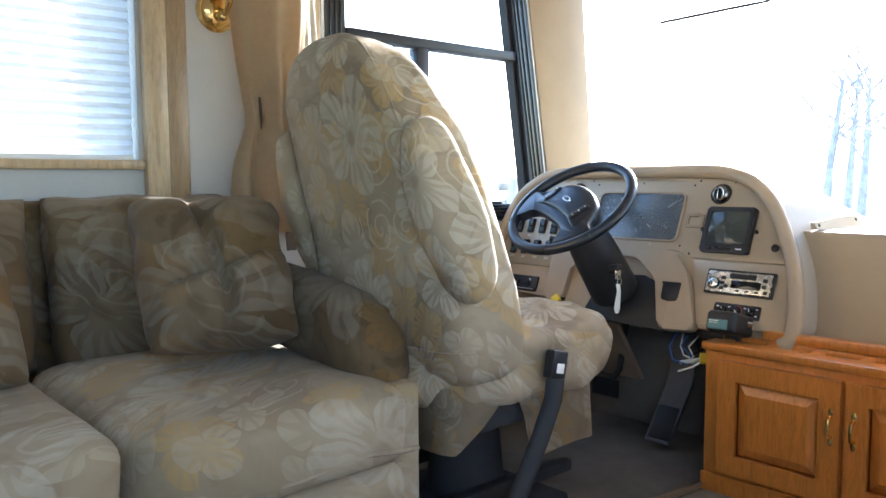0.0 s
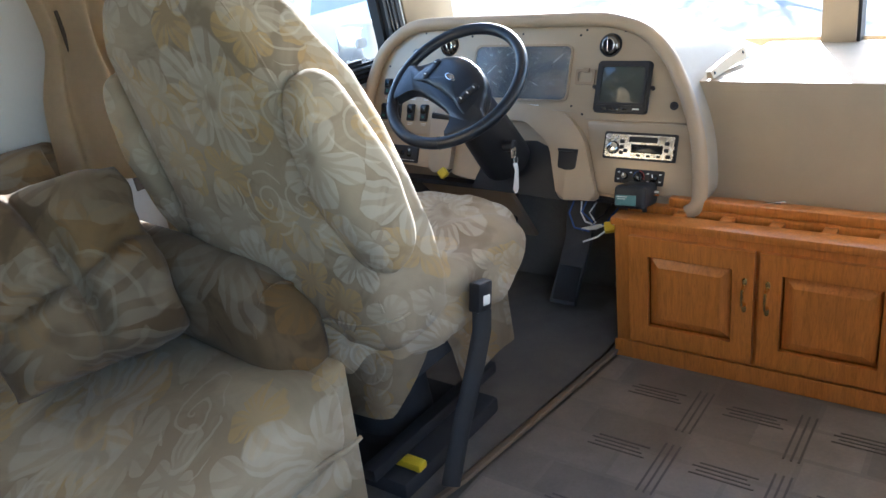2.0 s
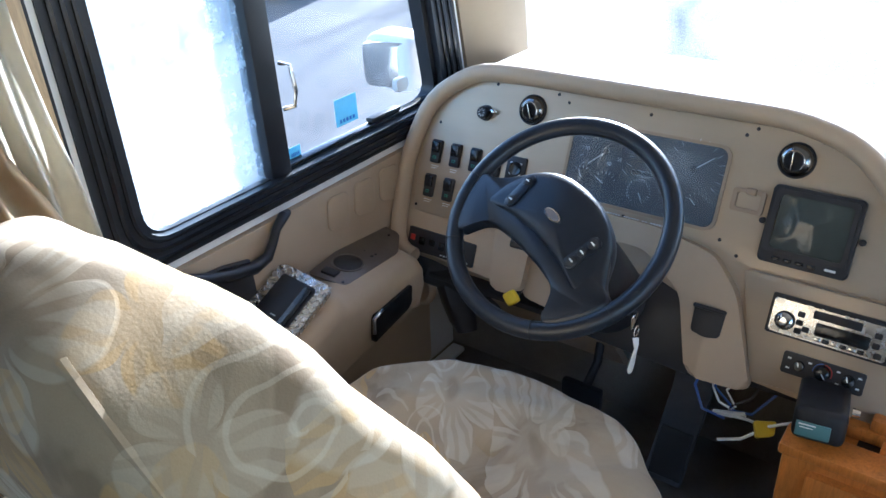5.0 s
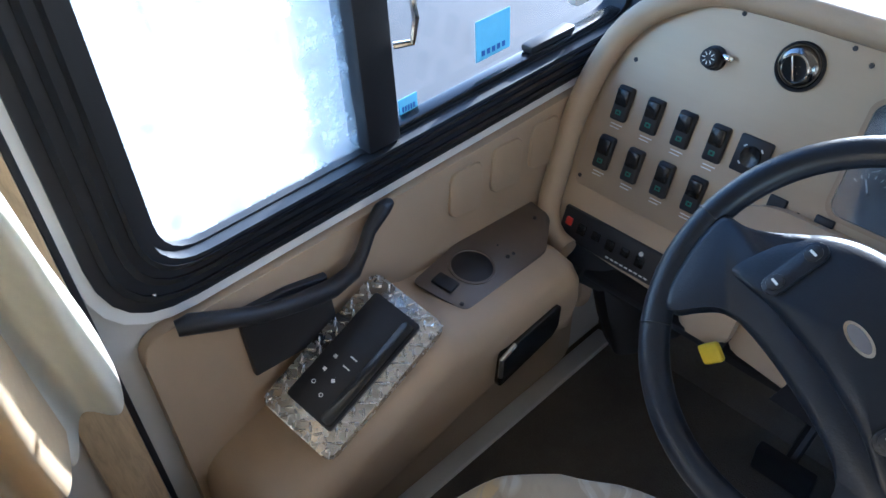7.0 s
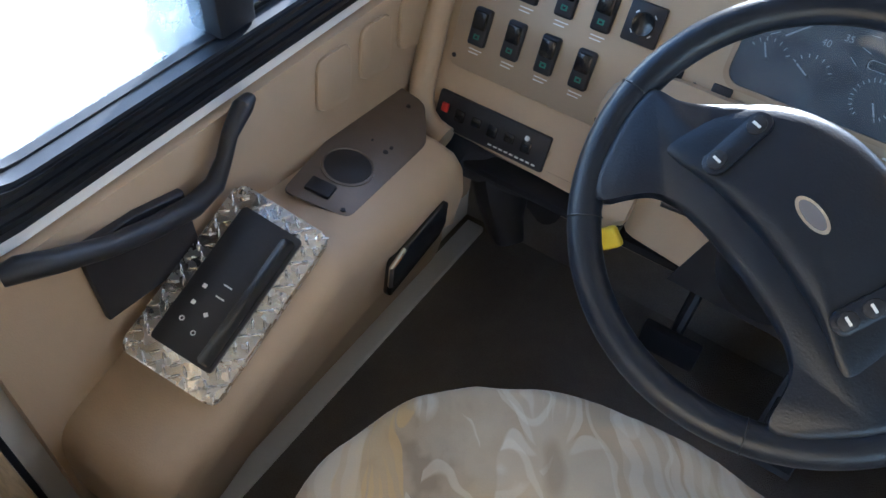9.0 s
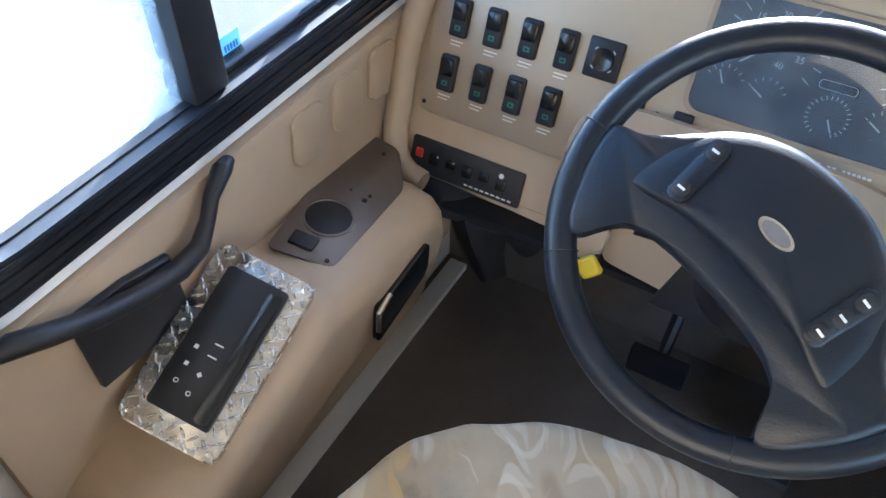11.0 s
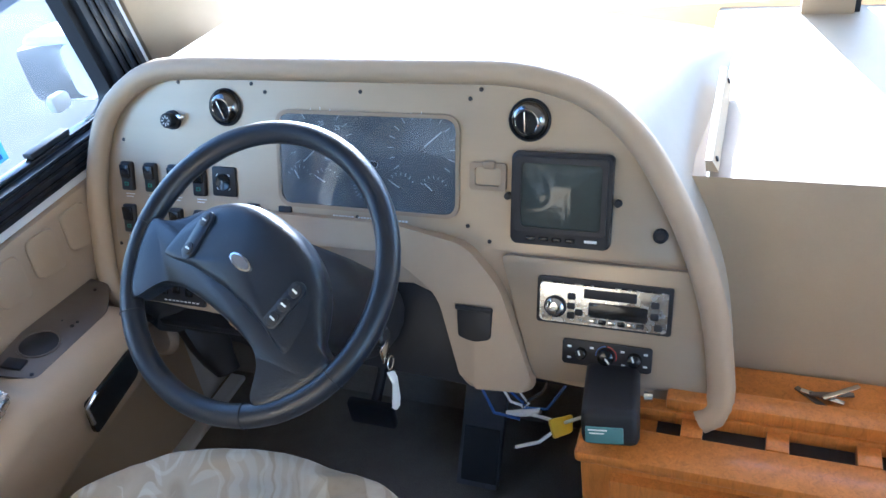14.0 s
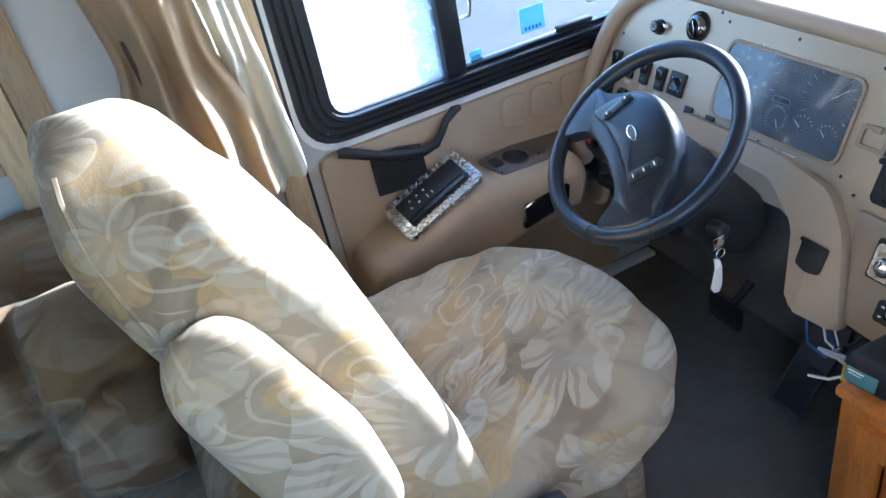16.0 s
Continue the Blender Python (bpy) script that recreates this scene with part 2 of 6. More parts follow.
FABRIC = floral("seat_fabric", (0.35, 0.274, 0.178), (0.61, 0.535, 0.405), (0.235, 0.174, 0.108))
SOFA_FABRIC = floral("sofa_fabric", (0.35, 0.275, 0.172), (0.52, 0.45, 0.33), (0.28, 0.21, 0.128), 0.9)
# Gold brown upholstery, its colours darkened further for shade at the sofa's back.
PILLOW_FABRIC_SHADED = floral("pillow_fabric_shaded", (0.165, 0.110, 0.056), (0.30, 0.245, 0.17), (0.10, 0.064, 0.032), 0.62)
VINYL = surface("beige_vinyl", (0.42, 0.318, 0.212), 0.55, 0, 0.06, 6, 500, 0.35)
VINYL_DARK = surface("brown_vinyl", (0.31, 0.228, 0.15), 0.5, 0, 0.08, 6, 500, 0.35)
FASCIA = surface("fascia_metallic", (0.40, 0.32, 0.225), 0.36, 0.3, 0.05, 3, 260, 0.06, stretch=(0.15, 4, 4))
PANEL = surface("front_panel", (0.44, 0.348, 0.232), 0.6, 0, 0.06, 5, 300, 0.15)
DASH_TOP = surface("dash_top", (0.38, 0.345, 0.29), 0.6, 0, 0.06, 5, 400, 0.3)
BLACK = surface("black_plastic", (0.022, 0.022, 0.025), 0.45, 0, 0.2, 8, 400, 0.15, 0.35)
BLACK_GLOSS = surface("black_gloss", (0.012, 0.013, 0.015), 0.18, 0, 0.2, 8, 300, 0.03)
WHEEL = surface("wheel_leather", (0.0085, 0.0125, 0.021), 0.33, 0, 0.2, 12, 500, 0.3, 0.42)
RUBBER = surface("black_rubber", (0.011, 0.012, 0.016), 0.46, 0, 0.25, 9, 200, 0.2)
CHROME = surface("chrome", (0.78, 0.77, 0.74), 0.12, 1.0, 0.05, 8, 200, 0.03)
DARK_CHROME = surface("dark_chrome", (0.23, 0.225, 0.22), 0.16, 1.0, 0.05, 8, 200, 0.02)
STEEL = surface("diamond_plate", (0.66, 0.65, 0.63), 0.27, 1.0, 0.1, 20, 200, 0.1)
BRASS = surface("brass", (0.78, 0.56, 0.22), 0.18, 1.0, 0.1, 10, 200, 0.03)
BRONZE = surface("bronze_plate", (0.14, 0.115, 0.095), 0.35, 0.4, 0.1, 14, 300, 0.1)
OAK = oak("oak", (0.60, 0.215, 0.038))
OAK_PALE = oak("oak_trim", (0.50, 0.36, 0.20))
OAK_DARK = oak("oak_trim_dark", (0.33, 0.22, 0.11))
CARPET = carpet("carpet", (0.225, 0.20, 0.172))
MAT_VINYL = woven_vinyl("floor_vinyl", (0.26, 0.225, 0.19))
LINE = surface("floor_pattern", (0.085, 0.07, 0.06), 0.45, 0, 0.2, 20, 100, 0.1)
BINDING = carpet("carpet_binding", (0.36, 0.265, 0.185))
WALL = surface("wall_paper", (0.50, 0.485, 0.455), 0.7, 0, 0.05, 3, 120, 0.25)
WHITE = surface("white_trim", (0.72, 0.72, 0.70), 0.45, 0, 0.05, 6, 200, 0.05)
CEIL = surface("ceiling_liner", (0.62, 0.58, 0.50), 0.85, 0, 0.05, 3, 150, 0.3)
CURTAIN = translucent("curtain_cloth", (0.60, 0.47, 0.30), 0.2)
LINING = translucent("curtain_lining", (0.72, 0.68, 0.58), 0.35)
BLIND = translucent("blind_cloth", (0.78, 0.79, 0.79), 0.45)
GLASS = glass("window_glass")
DUSTY = glass("dusty_glass", (0.95, 0.98, 1.0), 0.07)
LENS = glass("cluster_lens", (0.75, 0.77, 0.8), 0.018, "ShaderNodeBsdfDiffuse")
DIAL = surface("dial_face", (0.055, 0.06, 0.068), 0.4, 0, 0.2, 15, 300, 0.05)
WHITE_MARK = surface("white_print", (0.75, 0.76, 0.74), 0.5, 0, 0.03, 9, 200, 0)
GREEN_MARK = surface("green_print", (0.02, 0.16, 0.11), 0.5, 0, 0.05, 9, 200, 0)
SCREEN = surface("screen_glass", (0.06, 0.068, 0.06), 0.08, 0, 0.1, 6, 100, 0.01)
YELLOW = surface("yellow_plastic", (0.75, 0.53, 0.02), 0.4, 0, 0.08, 20, 200, 0.05)
RED = surface("red_plastic", (0.5, 0.03, 0.02), 0.4, 0, 0.08, 20, 200, 0.05)
BLUE_MARK = surface("blue_print", (0.05, 0.12, 0.4), 0.5, 0, 0.05, 9, 200, 0)
LABEL_TEAL = surface("teal_label", (0.10, 0.22, 0.225), 0.45, 0, 0.08, 20, 200, 0.02)
PAPER = surface("white_tag", (0.78, 0.77, 0.74), 0.6, 0, 0.05, 20, 200, 0.05)
BELT = surface("belt_webbing", (0.075, 0.055, 0.038), 0.7, 0, 0.12, 12, 700, 0.5)
BELT_BLACK = surface("black_webbing", (0.022, 0.022, 0.024), 0.6, 0, 0.12, 12, 700, 0.5)
PEDAL = surface("scuffed_pedal", (0.10, 0.10, 0.105), 0.45, 0.4, 0.2, 10, 200, 0.3)
GROUND = gravel("gravel")
ASPHALT = surface("asphalt", (0.052, 0.054, 0.057), 0.85, 0, 0.3, 0.6, 70, 0.7)
SHELL = surface("white_shell", (0.75, 0.76, 0.77), 0.35, 0, 0.04, 1, 30, 0.02)
SKYBLUE = translucent("pale_blue_paper", (0.30, 0.55, 0.68), 0.5)
# Bark painted extra pale, as the backlit trees wash out in glare.
GLARE_BARK = surface("glare_bark", (0.42, 0.41, 0.40), 0.9, 0, 0.25, 4, 40, 0.6)
# Car window colour lifted to pale for the veiling glare outdoors.
GLARE_CAR_GLASS = surface("glare_car_glass", (0.32, 0.37, 0.41), 0.15, 0, 0.06, 2, 20, 0.02)
ROOFING = surface("roofing", (0.16, 0.155, 0.16), 0.8, 0, 0.15, 1, 20, 0.2)
BRUSH_DARK = surface("dark_fabric", (0.03, 0.03, 0.033), 0.85, 0, 0.2, 10, 300, 0.4)


# ---------- mesh helpers ----------
def finish(ob, bm, mat, sharp=40):
    bmesh.ops.recalc_face_normals(bm, faces=bm.faces)
    me = ob.data
    bm.to_mesh(me)
    bm.free()
    for p in me.polygons:
        p.use_smooth = True
    me.set_sharp_from_angle(angle=radians(sharp))
    me.materials.append(mat)
    return ob


def thing(name, base, label, category, group="", kind=""):
    e = new(name)
    e.location = base
    e.empty_display_size = 0.05
    return tagged(e, label, category, group, kind)


def part(name, bm, mat, parent, label="", sharp=40):
    ob = new(name, bpy.data.meshes.new(name))
    finish(ob, bm, mat, sharp)
    ob.parent = parent
    up, shift = parent, Vector((0, 0, 0))
    while up is not None:
        shift -= up.location
        up = up.parent
    ob.location = shift
    if label:
        ob["label"] = label
    return ob


def solid(name, bm, mat, label, category, group="", kind="", sharp=40):
    """A thing of one mesh, with its origin at its base."""
    zs = [v.co.z for v in bm.verts]
    c = sum((v.co for v in bm.verts), Vector()) / len(bm.verts)
    o = Vector((c.x, c.y, min(zs)))
    ob = new(name, bpy.data.meshes.new(name))
    bmesh.ops.translate(bm, verts=bm.verts, vec=-o)
    finish(ob, bm, mat, sharp)
    ob.location = o
    return tagged(ob, label, category, group, kind)


def box(bm, a, b, bev=0.004, seg=2, m=None):
    r = bmesh.ops.create_cube(bm, size=1.0)
    vs = r["verts"]
    for v in vs:
        v.co = Vector([a[i] + (b[i] - a[i]) * (v.co[i] + 0.5) for i in range(3)])
    if bev:
        es = list({e for v in vs for e in v.link_edges})
        r2 = bmesh.ops.bevel(bm, geom=es, offset=bev, segments=seg, affect="EDGES", profile=0.5)
        vs = list({v for f in r2["faces"] for v in f.verts} | {v for v in vs if v.is_valid})
    if m is not None:
        bmesh.ops.transform(bm, matrix=m, verts=vs)
    return bm


def prism(bm, pts, axis, a0, a1, bev=0.0, seg=2, m=None):
    """A polygon pushed along an axis; pts give the other two coordinates in order."""
    def at(p, a):
        return {"x": (a, p[0], p[1]), "y": (p[0], a, p[1]), "z": (p[0], p[1], a)}[axis]
    lo = [bm.verts.new(at(p, a0)) for p in pts]
    hi = [bm.verts.new(at(p, a1)) for p in pts]
    n = len(pts)
    caps = [bm.faces.new(lo), bm.faces.new(hi)]
    for i in range(n):
        bm.faces.new((lo[i], lo[(i + 1) % n], hi[(i + 1) % n], hi[i]))
    vs = lo + hi
    if bev:
        es = list({e for f in caps for e in f.edges})
        r = bmesh.ops.bevel(bm, geom=es, offset=bev, segments=seg, affect="EDGES", profile=0.5)
        vs = list({v for f in r["faces"] for v in f.verts} | {v for v in vs if v.is_valid})
    if m is not None:
        bmesh.ops.transform(bm, matrix=m, verts=vs)
    return bm


def loft(bm, loops, cap=True, ring=True):
    rows = [[bm.verts.new(p) for p in loop] for loop in loops]
    n = len(rows[0])
    for a, b in zip(rows, rows[1:]):
        for i in range(n if ring else n - 1):
            bm.faces.new((a[i], a[(i + 1) % n], b[(i + 1) % n], b[i]))
    if cap:
        bm.faces.new(rows[0])
        bm.faces.new(rows[-1])
    return bm


def tube(bm, pts, r, n=8, closed=False, flat=1.0):
    pts = [Vector(p) for p in pts]
    loops, side = [], None
    k = len(pts)
    for i, p in enumerate(pts):
        a = pts[(i - 1) % k] if closed or i else p
        b = pts[(i + 1) % k] if closed or i < k - 1 else p
        d = (b - a).normalized()
        if side is None:
            side = d.orthogonal().normalized()
        side = (side - d * side.dot(d)).normalized()
        up = d.cross(side)
        rr = r[i] if isinstance(r, (list, tuple)) else r
        loops.append([p + side * (math.cos(2 * math.pi * j / n) * rr) + up * (math.sin(2 * math.pi * j / n) * rr * flat) for j in range(n)])
    if closed:
        loops.append(loops[0])
        return loft(bm, loops, cap=False)
    return loft(bm, loops)


def lathe(bm, profile, n=24, m=None):
    """Profile of (radius, height) turned about z."""
    m = m or Matrix()
    return loft(bm, [[m @ Vector((r * math.cos(2 * math.pi * j / n), r * math.sin(2 * math.pi * j / n), h)) for j in range(n)] for r, h in profile])


def sgnpow(v, e):
    return math.copysign(abs(v) ** e, v)


def blob(bm, c, r, e1=0.4, e2=0.4, nu=36, nv=20, m=None, rough=0.0, freq=8.0, sag=0.0):
    """A stuffed rounded box (a superellipsoid) with soft dents."""
    m = m or Matrix()
    loops = []
    for i in range(1, nv):
        a = -math.pi / 2 + math.pi * i / nv
        loop = []
        for j in range(nu):
            b = 2 * math.pi * j / nu
            p = Vector((r[0] * sgnpow(math.cos(a), e1) * sgnpow(math.cos(b), e2), r[1] * sgnpow(math.cos(a), e1) * sgnpow(math.sin(b), e2), r[2] * sgnpow(math.sin(a), e1)))
            if sag:
                p.z -= sag * (1 - (p.x / r[0]) ** 2) * (1 - (p.y / r[1]) ** 2) * (1 if p.z > 0 else 0)
            q = m @ p + Vector(c)
            if rough:
                q += noise.noise_vector(q * freq) * rough
            loop.append(q)
        loops.append(loop)
    return loft(bm, loops)


def puff(bm, c, w, h, th, m, rough=0.008, n=22, square=0.45, tuft=0.0):
    """A sewn pillow: two bulging sides that meet in a seam; w along y, h along z, thickness along x; tuft draws creases to a button."""
    def at(u, v, side):
        g = max(0.0, (1 - abs(u) ** 3.2) * (1 - abs(v) ** 3.2)) ** square
        if tuft and side > 0:
            up = math.exp(-((u + 0.12 + 0.10 * v) / 0.10) ** 2)
            across = math.exp(-((v + 0.10 - 0.25 * u) / 0.09) ** 2) * (0.9 if u < -0.1 else 0.6)
            g *= 1 - tuft * max(up, across)
        pinch = 1 - 0.07 * (u * v) ** 2
        p = Vector((side * th * g, w * u * pinch * (1 - 0.05 * (1 - v * v) * abs(u)), h * v * pinch * (1 - 0.06 * (1 - u * u) * abs(v))))
        q = m @ p + Vector(c)
        return q + noise.noise_vector(q * 8) * rough + noise.noise_vector(q * 23) * rough * 0.45
    for side in (-1, 1):
        g = [[bm.verts.new(at(-1 + 2 * i / n, -1 + 2 * j / n, side)) for i in range(n + 1)] for j in range(n + 1)]
        for j in range(n):
            for i in range(n):
                bm.faces.new((g[j][i], g[j][i + 1], g[j + 1][i + 1], g[j + 1][i]))
    bmesh.ops.remove_doubles(bm, verts=bm.verts, dist=1e-4)
    return bm


def arc(cx, cy, r, a0, a1, n):
    return [(cx + r * math.cos(radians(a0 + (a1 - a0) * i / n)), cy + r * math.sin(radians(a0 + (a1 - a0) * i / n))) for i in range(n + 1)]


def round_rect(x0, y0, x1, y1, r, n=5):
    return arc(x1 - r, y0 + r, r, -90, 0, n) + arc(x1 - r, y1 - r, r, 0, 90, n) + arc(x0 + r, y1 - r, r, 90, 180, n) + arc(x0 + r, y0 + r, r, 180, 270, n)


def round_poly(pts, r, n=4):
    """Rounds the corners of a polygon."""
    out, k = [], len(pts)
    for i in range(k):
        p, a, b = Vector(pts[i]), Vector(pts[i - 1]), Vector(pts[(i + 1) % k])
        da, db = (a - p), (b - p)
        q = min(r, da.length * 0.45, db.length * 0.45)
        s, e = p + da.normalized() * q, p + db.normalized() * q
        for j in range(n + 1):
            t = j / n
            out.append(tuple(s * (1 - t) ** 2 + p * 2 * t * (1 - t) + e * t * t))
    return out


def frame_ring(bm, outer, inner, axis, a0, a1):
    """A flat frame between two outlines with as many points each."""
    def at(p, a):
        return {"x": (a, p[0], p[1]), "y": (p[0], a, p[1]), "z": (p[0], p[1], a)}[axis]
    loops = [[at(p, a0) for p in outer], [at(p, a1) for p in outer], [at(p, a1) for p in inner], [at(p, a0) for p in inner]]
    loops.append(loops[0])
    return loft(bm, loops, cap=False)


def B():
    return bmesh.new()


# ---------- the shell of the motorhome ----------
XL, XR, YB, YF, ZT = -1.97, 0.62, -5.2, 2.62, 1.98
HOLE2 = [(-0.62, 0.885), (0.777, 0.885), (0.777, 1.62), (-0.62, 1.62)]


def wall_with_holes(name, x0, x1, y0, y1, z0, z1, holes, label):
    """A wall along y with openings, built as a sheet of cells round each hole."""
    bm = B()
    xs = sorted({y0, y1, *[min(p[0] for p in h) for h in holes], *[max(p[0] for p in h) for h in holes]})
    for a, b in zip(xs, xs[1:]):
        inside = [h for h in holes if min(p[0] for p in h) <= a + 1e-6 and max(p[0] for p in h) >= b - 1e-6]
        if not inside:
            box(bm, (x0, a, z0), (x1, b, z1), 0)
            continue
        h = inside[0]
        lo, hi = min(p[1] for p in h), max(p[1] for p in h)
        box(bm, (x0, a, z0), (x1, b, lo), 0)
        box(bm, (x0, a, hi), (x1, b, z1), 0)
    bmesh.ops.remove_doubles(bm, verts=bm.verts, dist=1e-5)
    return solid(name, bm, WALL, label, "wall", kind="structure", sharp=30)


rect_win = [(1.372, 0.71), (2.335, 0.71), (2.335, 1.73), (1.372, 1.73)]
wall_with_holes("wall_left", XL - 0.06, XL, YB, 2.40, -0.02, ZT, [rect_win, HOLE2], "cream motorhome side wall with two window openings")
# The opening in this wall is out of view, cut to admit daylight.
wall_with_holes("wall_right", XR, XR + 0.06, YB, YF + 0.1, -0.02, ZT, [round_rect(-1.5, 0.84, 0.86, 1.62, 0.06)], "cream motorhome side wall on the passenger side")
solid("wall_back", box(B(), (XL, YB - 0.06, -0.02), (XR, YB, ZT), 0), OAK_DARK, "plain wood panelled wall closing the motorhome behind", "wall", kind="structure")
solid("ceiling", box(B(), (XL - 0.06, YB - 0.06, ZT), (XR + 0.06, YF + 0.3, ZT + 0.05), 0), CEIL, "beige padded motorhome ceiling", "ceiling", kind="structure")
solid("floor", box(B(), (XL, YB, -0.06), (XR, 2.34, -0.004), 0), CARPET, "brown carpeted motorhome floor", "floor", kind="structure")

# ---------- floor coverings ----------
def floor_mat():
    t = thing("floor_covering", (-0.5, 0.9, 0), "worn taupe vinyl aisle floor with dark woven line pattern", "floor covering", kind="structure")
    bm = prism(B(), [(-0.99, 1.895), (0.55, 1.895), (0.55, -1.2), (-1.06, -1.2), (-1.06, 1.3)], "z", -0.003, 0.003)
    part("sheet", bm, MAT_VINYL, t)
    step = 0.235
    for i in range(6):
        for j in range(10):
            cx, cy = -0.83 + i * step, 1.78 - j * step
            bm = B()
            for k in range(4):
                yy = cy - 0.045 + k * 0.013
                box(bm, (cx - 0.07 + 0.012 * (k % 2), yy, 0.003), (cx + 0.065 - 0.01 * (k % 3), yy + 0.004, 0.0042), 0)
            for k in range(3):
                xx = cx + 0.088 + k * 0.016
                box(bm, (xx, cy - 0.15, 0.003), (xx + 0.005, cy + 0.03, 0.0042), 0)
            part("line_group", bm, LINE, t)
    return t


floor_mat()
solid("carpet_edge", tube(B(), [(-1.115, 1.1, 0.0), (-1.085, 1.25, 0.001), (-1.05, 1.55, 0.002), (-1.015, 1.885, 0.0)], 0.036, 10, flat=0.24), BINDING,
      "lighter brown carpet edging along the driver area", "carpet edge", kind="structure")
bm = B()
prism(bm, [(-1.97, 1.0), (-1.11, 1.0), (-1.1, 1.2), (-1.03, 1.87), (-1.03, 2.34), (-1.97, 2.34)], "z", -0.003, 0.006)
solid("driver_carpet", bm, CARPET, "dark grey brown carpet in the driver footwell", "carpet", kind="structure")
solid("sill_strip", box(B(), (-1.955, 1.45, 0.0), (-1.915, 2.25, 0.018), 0.004), WHITE, "pale metal sill strip along the footwell wall", "trim", kind="structure")
# footwell front wall
bm = B()
box(bm, (XL, 2.27, 0), (0.55, 2.33, 0.5), 0)
solid("firewall", bm, CARPET, "carpeted front bulkhead behind the pedals", "wall", kind="structure")
bm = B()
prism(bm, [(2.03, 0.455), (2.05, 0.455), (2.26, 0.16), (2.24, 0.16)], "x", -1.93, -1.43)
solid("kick_panel", bm, VINYL_DARK, "beige knee panel sloping under the dash", "panel", kind="structure")


# ---------- driver's side wall ----------
def window_frame():
    t = thing("window_1", (XL, 1.85, 0.69), "black framed sliding driver window with a cross bar", "window", kind="structure")
    out = round_poly([(1.345, 0.685), (2.37, 0.685), (2.19, 1.76), (1.345, 1.76)], 0.10, 6)
    inn = round_poly([(1.415, 0.735), (2.275, 0.735), (2.125, 1.69), (1.415, 1.69)], 0.06, 6)
    bm = frame_ring(B(), out, inn, "x", XL - 0.05, XL + 0.014)
    bmesh.ops.bevel(bm, geom=[e for e in bm.edges if all(abs(v.co.x - XL - 0.014) < 1e-5 for v in e.verts) and len(e.link_faces) == 2 and e.calc_face_angle(0) > 0.5], offset=0.005, segments=2, affect="EDGES")
    part("outer_frame", bm, RUBBER, t)
    for g, h in ((0.014, 0.007), (0.034, 0.007), (0.052, 0.005)):
        def inset(k):
            return round_poly([(1.345 + k, 0.685 + k * 0.8), (2.37 - k * 1.3, 0.685 + k * 0.8), (2.19 - k * 1.1, 1.76 - k), (1.345 + k, 1.76 - k)], 0.10 - k * 0.5, 6)
        part("ridge", frame_ring(B(), inset(g), inset(g + h), "x", XL + 0.010, XL + 0.018), BLACK_GLOSS, t)
    mid = round_poly([(1.405, 0.722), (2.29, 0.722), (2.14, 1.70), (1.412, 1.70)], 0.066, 6)
    inn2 = round_poly([(1.43, 0.737), (2.26, 0.737), (2.11, 1.68), (1.43, 1.68)], 0.05, 6)
    part("inner_track", frame_ring(B(), mid, inn2, "x", XL - 0.04, XL - 0.004), BLACK, t)
    part("cross_bar", box(B(), (XL - 0.045, 1.43, 1.275), (XL + 0.008, 2.19, 1.308), 0.004), RUBBER, t)
    part("mullion", box(B(), (XL - 0.04, 1.712, 0.735), (XL + 0.006, 1.765, 1.278), 0.005), RUBBER, t)
    part("slide_rail", box(B(), (XL - 0.03, 1.768, 0.736), (XL - 0.006, 2.26, 0.746), 0.003), BLACK_GLOSS, t)
    part("stop_block", box(B(), (XL - 0.03, 2.03, 0.746), (XL - 0.008, 2.13, 0.758), 0.004), BLACK, t)
    for nm, y0, y1, z0, z1, x, mt in (("pane", 1.43, 1.73, 0.735, 1.28, XL - 0.018, DUSTY), ("pane", 1.74, 2.27, 0.735, 1.28, XL - 0.03, GLASS), ("pane", 1.43, 2.2, 1.30, 1.69, XL - 0.025, GLASS)):
        o = part(nm, box(B(), (x - 0.002, y0, z0), (x + 0.002, y1, z1), 0), mt, t)
        o.visible_shadow = False
    for y, z in ((1.40, 0.715), (1.53, 0.712), (1.72, 0.713), (2.0, 0.713), (1.385, 0.95)):
        part("screw", lathe(B(), [(0.0008, 0.002), (0.0022, 0.0015), (0.003, 0)], 10, Matrix.Translation((XL + 0.014, y, z)) @ Matrix.Rotation(radians(90), 4, "Y")), CHROME, t)
    part("latch", tube(B(), [(XL + 0.004, 1.772, 0.955), (XL + 0.022, 1.782, 0.95), (XL + 0.026, 1.786, 0.90), (XL + 0.022, 1.782, 0.87), (XL + 0.004, 1.768, 0.865)], 0.0045, 8), CHROME, t, "small chrome pull")
    part("vent_tab", prism(B(), round_rect(2.11, 0.795, 2.15, 0.825, 0.008), "x", XL - 0.012, XL + 0.004, 0.003), WHITE, t)
    for y0, y1, z0, z1 in ((1.935, 2.003, 0.765, 0.825), (1.79, 1.822, 0.742, 0.768)):
        st = part("sticker", box(B(), (XL - 0.0275, y0, z0), (XL - 0.026, y1, z1), 0), SKYBLUE, t, "pale blue paper sticker")
        for kk in range(5):
            yy = y0 + (y1 - y0) * (0.15 + 0.15 * kk)
            part("print", box(B(), (XL - 0.0258, yy, z0 + 0.006), (XL - 0.0252, yy + (y1 - y0) * 0.09, z0 + 0.014), 0), BLUE_MARK, st)
    # bright moulding outside the black frame
    w2 = round_poly([(1.333, 0.668), (2.385, 0.668), (2.205, 1.772), (1.333, 1.772)], 0.11, 6)
